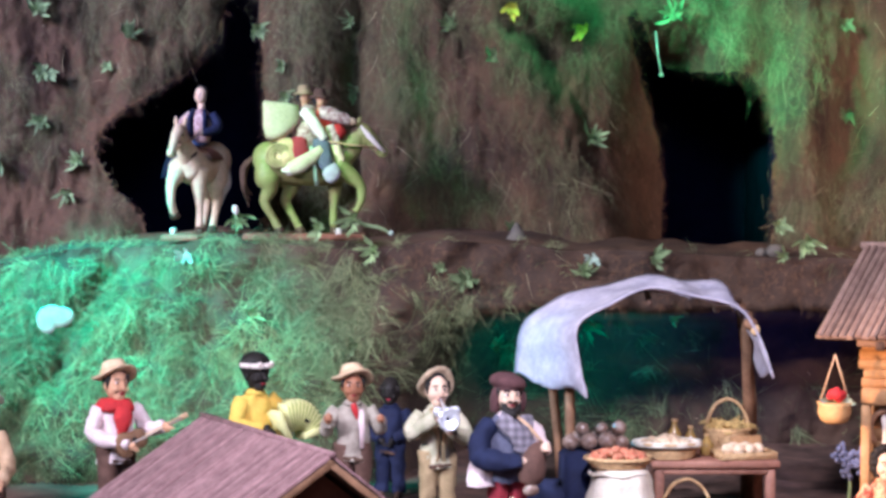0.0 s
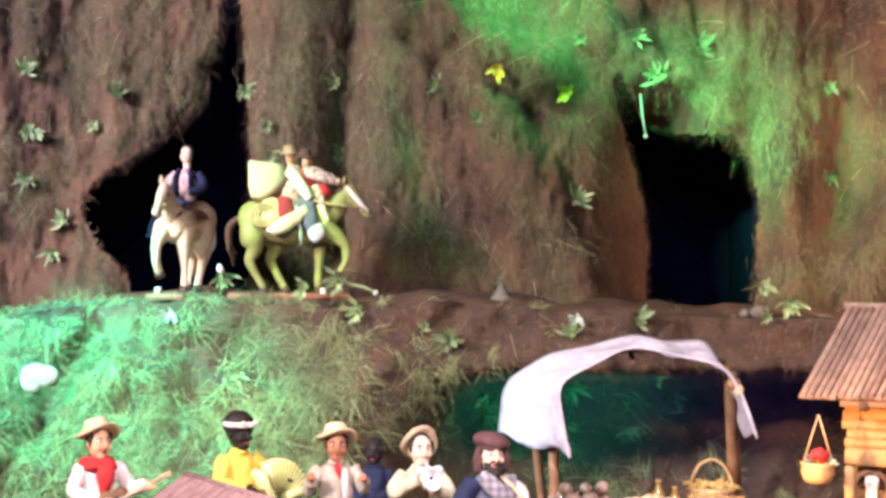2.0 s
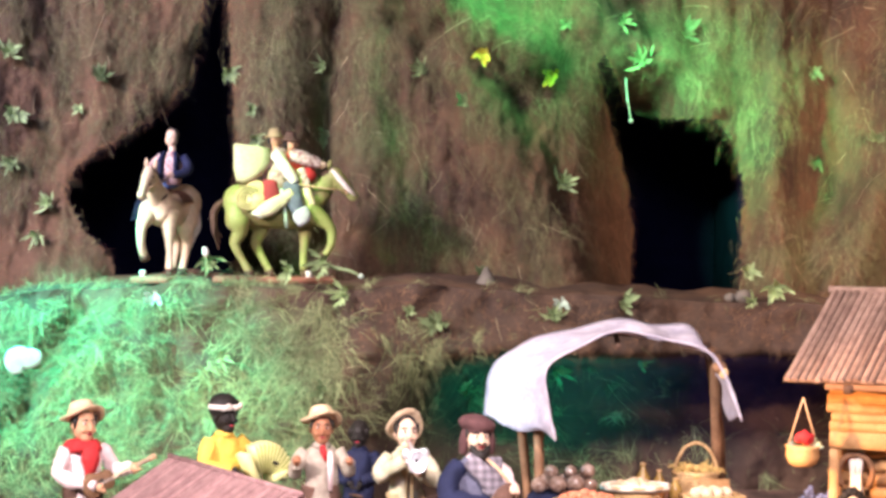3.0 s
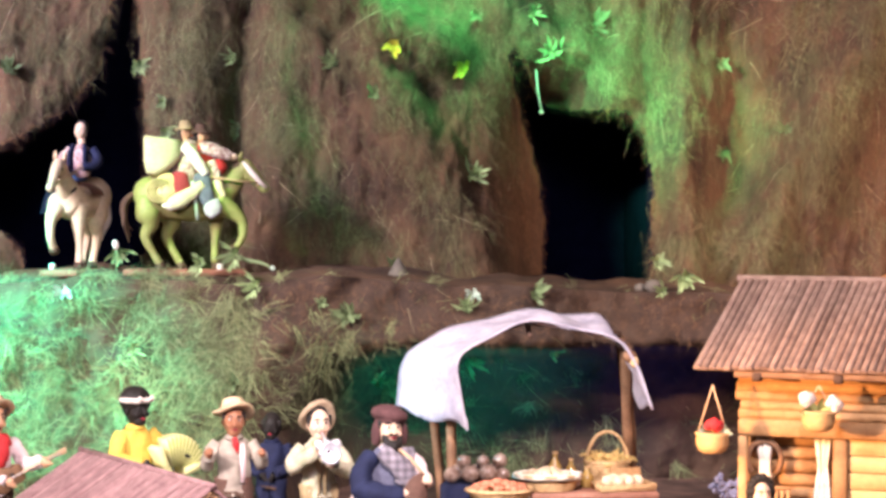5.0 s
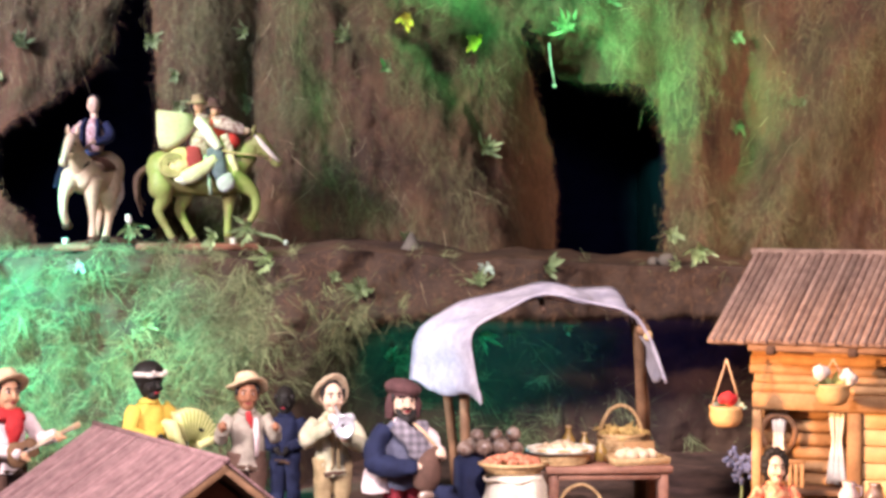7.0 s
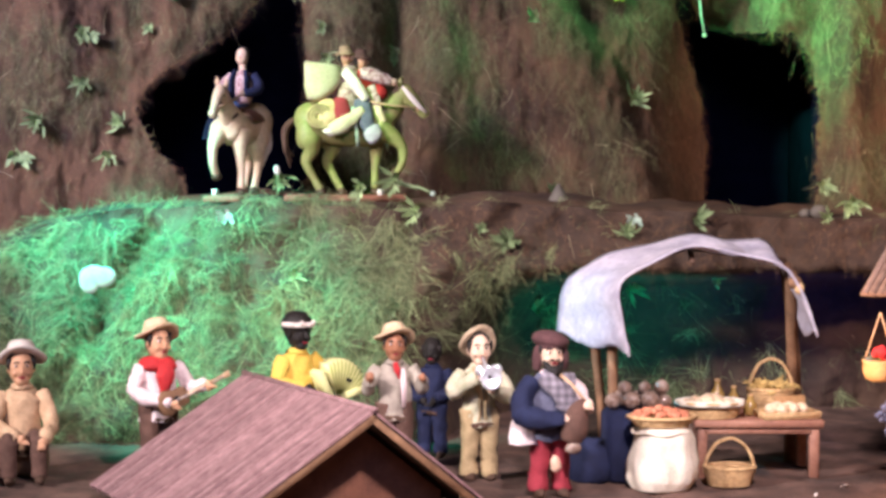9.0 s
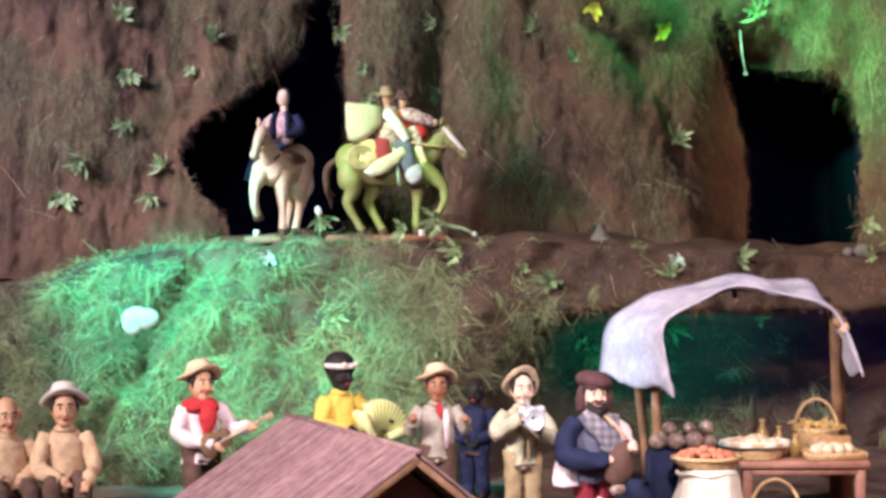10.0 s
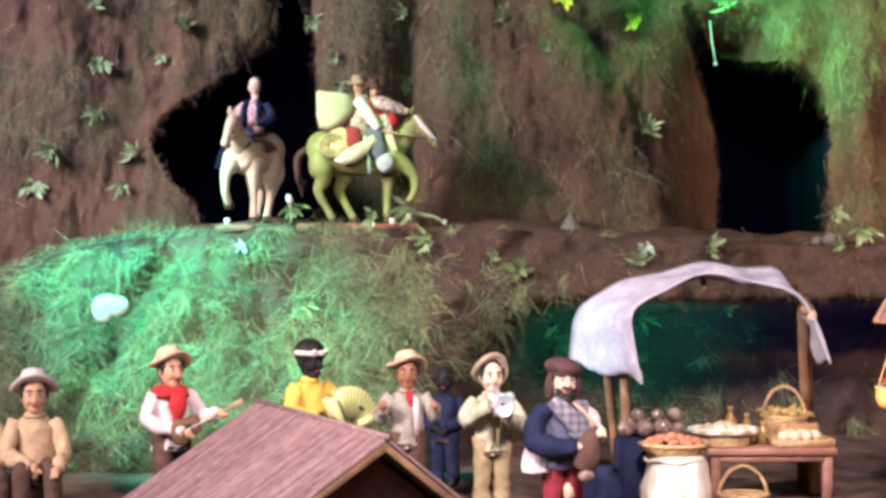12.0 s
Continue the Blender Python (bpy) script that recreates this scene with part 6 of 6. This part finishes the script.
# ---- in front of the log house ----
def draped_table():
    t = thing("draped_table", (0.872, -0.345, 0), "low table under a bright white cloth", "table", turn=-20)
    s = Shape()
    s.box((0, 0, 0.086), (0.150, 0.100, 0.010), WOOD)
    part("tabletop", s, t)
    for x in (-0.060, 0.060):
        for y in (-0.036, 0.036):
            s = Shape()
            s.box((x, y, 0.0405), (0.012, 0.012, 0.081), WOOD)
            part("leg", s, t)
    s = Shape()
    rows = []
    for i in range(17):
        row = []
        for j in range(25):
            x, y = (j / 24 - 0.5) * 0.26, (i / 16 - 0.5) * 0.20
            over = max(abs(x) - 0.076, 0) + max(abs(y) - 0.052, 0)
            row.append((math.copysign(min(abs(x), 0.076 + over * 0.15), x), math.copysign(min(abs(y), 0.052 + over * 0.15), y) + 0.003 * math.sin(j * 1.3) * min(1, over * 60), 0.0935 - over * 0.95 + 0.0015 * fbm(x, y, 0, 40)))
        rows.append(row)
    s.grid(rows, CURTAIN)
    ob = part("cloth", s, t, "bright white hanging cloth")
    mod = ob.modifiers.new("thickness", "SOLIDIFY")
    mod.thickness = 0.0012


draped_table()


def low_bench():
    t = thing("low_bench", (1.005, -0.255, 0), "low brown wooden bench along the house wall", "bench", turn=-21)
    s = Shape()
    s.box((0, 0, 0.092), (0.22, 0.055, 0.010), WOOD)
    part("seat", s, t)
    for x in (-0.095, 0.095):
        s = Shape()
        s.box((x, 0, 0.0435), (0.012, 0.048, 0.087), WOOD)
        part("leg", s, t)


low_bench()
for i, (u, mat, label) in enumerate(((-0.075, SHIRT, "small pinkish clay jug on the bench"), (-0.032, BROWNFRUIT, "small reddish clay jug on the bench"), (0.010, CREAM, "small cream clay jug on the bench"))):
    j = thing("jug", (1.005 + u * 0.934, -0.255 - u * 0.358, 0.0975), label, "jug", "jugs on the bench", turn=40 * i)
    s = Shape()
    s.lathe([(0.010, 0.0), (0.016, 0.006), (0.018, 0.018), (0.011, 0.029), (0.009, 0.034), (0.012, 0.039)], (0, 0, 0), mat, 16)
    part("body", s, j)
    s = Shape()
    s.tube([(0.010, 0, 0.034), (0.022, 0, 0.030), (0.022, 0, 0.018), (0.016, 0, 0.012)], 0.002, mat, 6)
    part("handle", s, j)

f = thing("blue_flower", (0.822, 0.10, 0.0), "dim blue and white flowers beside the house corner", "flower")
s = Shape()
s.tube([(0, 0, 0), (0.004, -0.004, 0.07), (0.0, -0.006, 0.125)], [0.004, 0.003, 0.0025], LEAF, 6)
part("stem", s, f)
rr = random.Random(31)
for k in range(3):
    s = Shape()
    cx, cz = (-0.014, 0.016, 0.004)[k], (0.132, 0.124, 0.100)[k]
    for q in range(18):
        a, r = rr.uniform(0, math.tau), 0.018 * math.sqrt(rr.random())
        s.ell((cx + r * math.cos(a), -0.008 - rr.uniform(0, 0.008), cz + r * math.sin(a)), (0.006, 0.003, 0.005), BLUEWHITE, Matrix.Rotation(a, 3, "Y"), 7, 5)
    part("bloom", s, f)
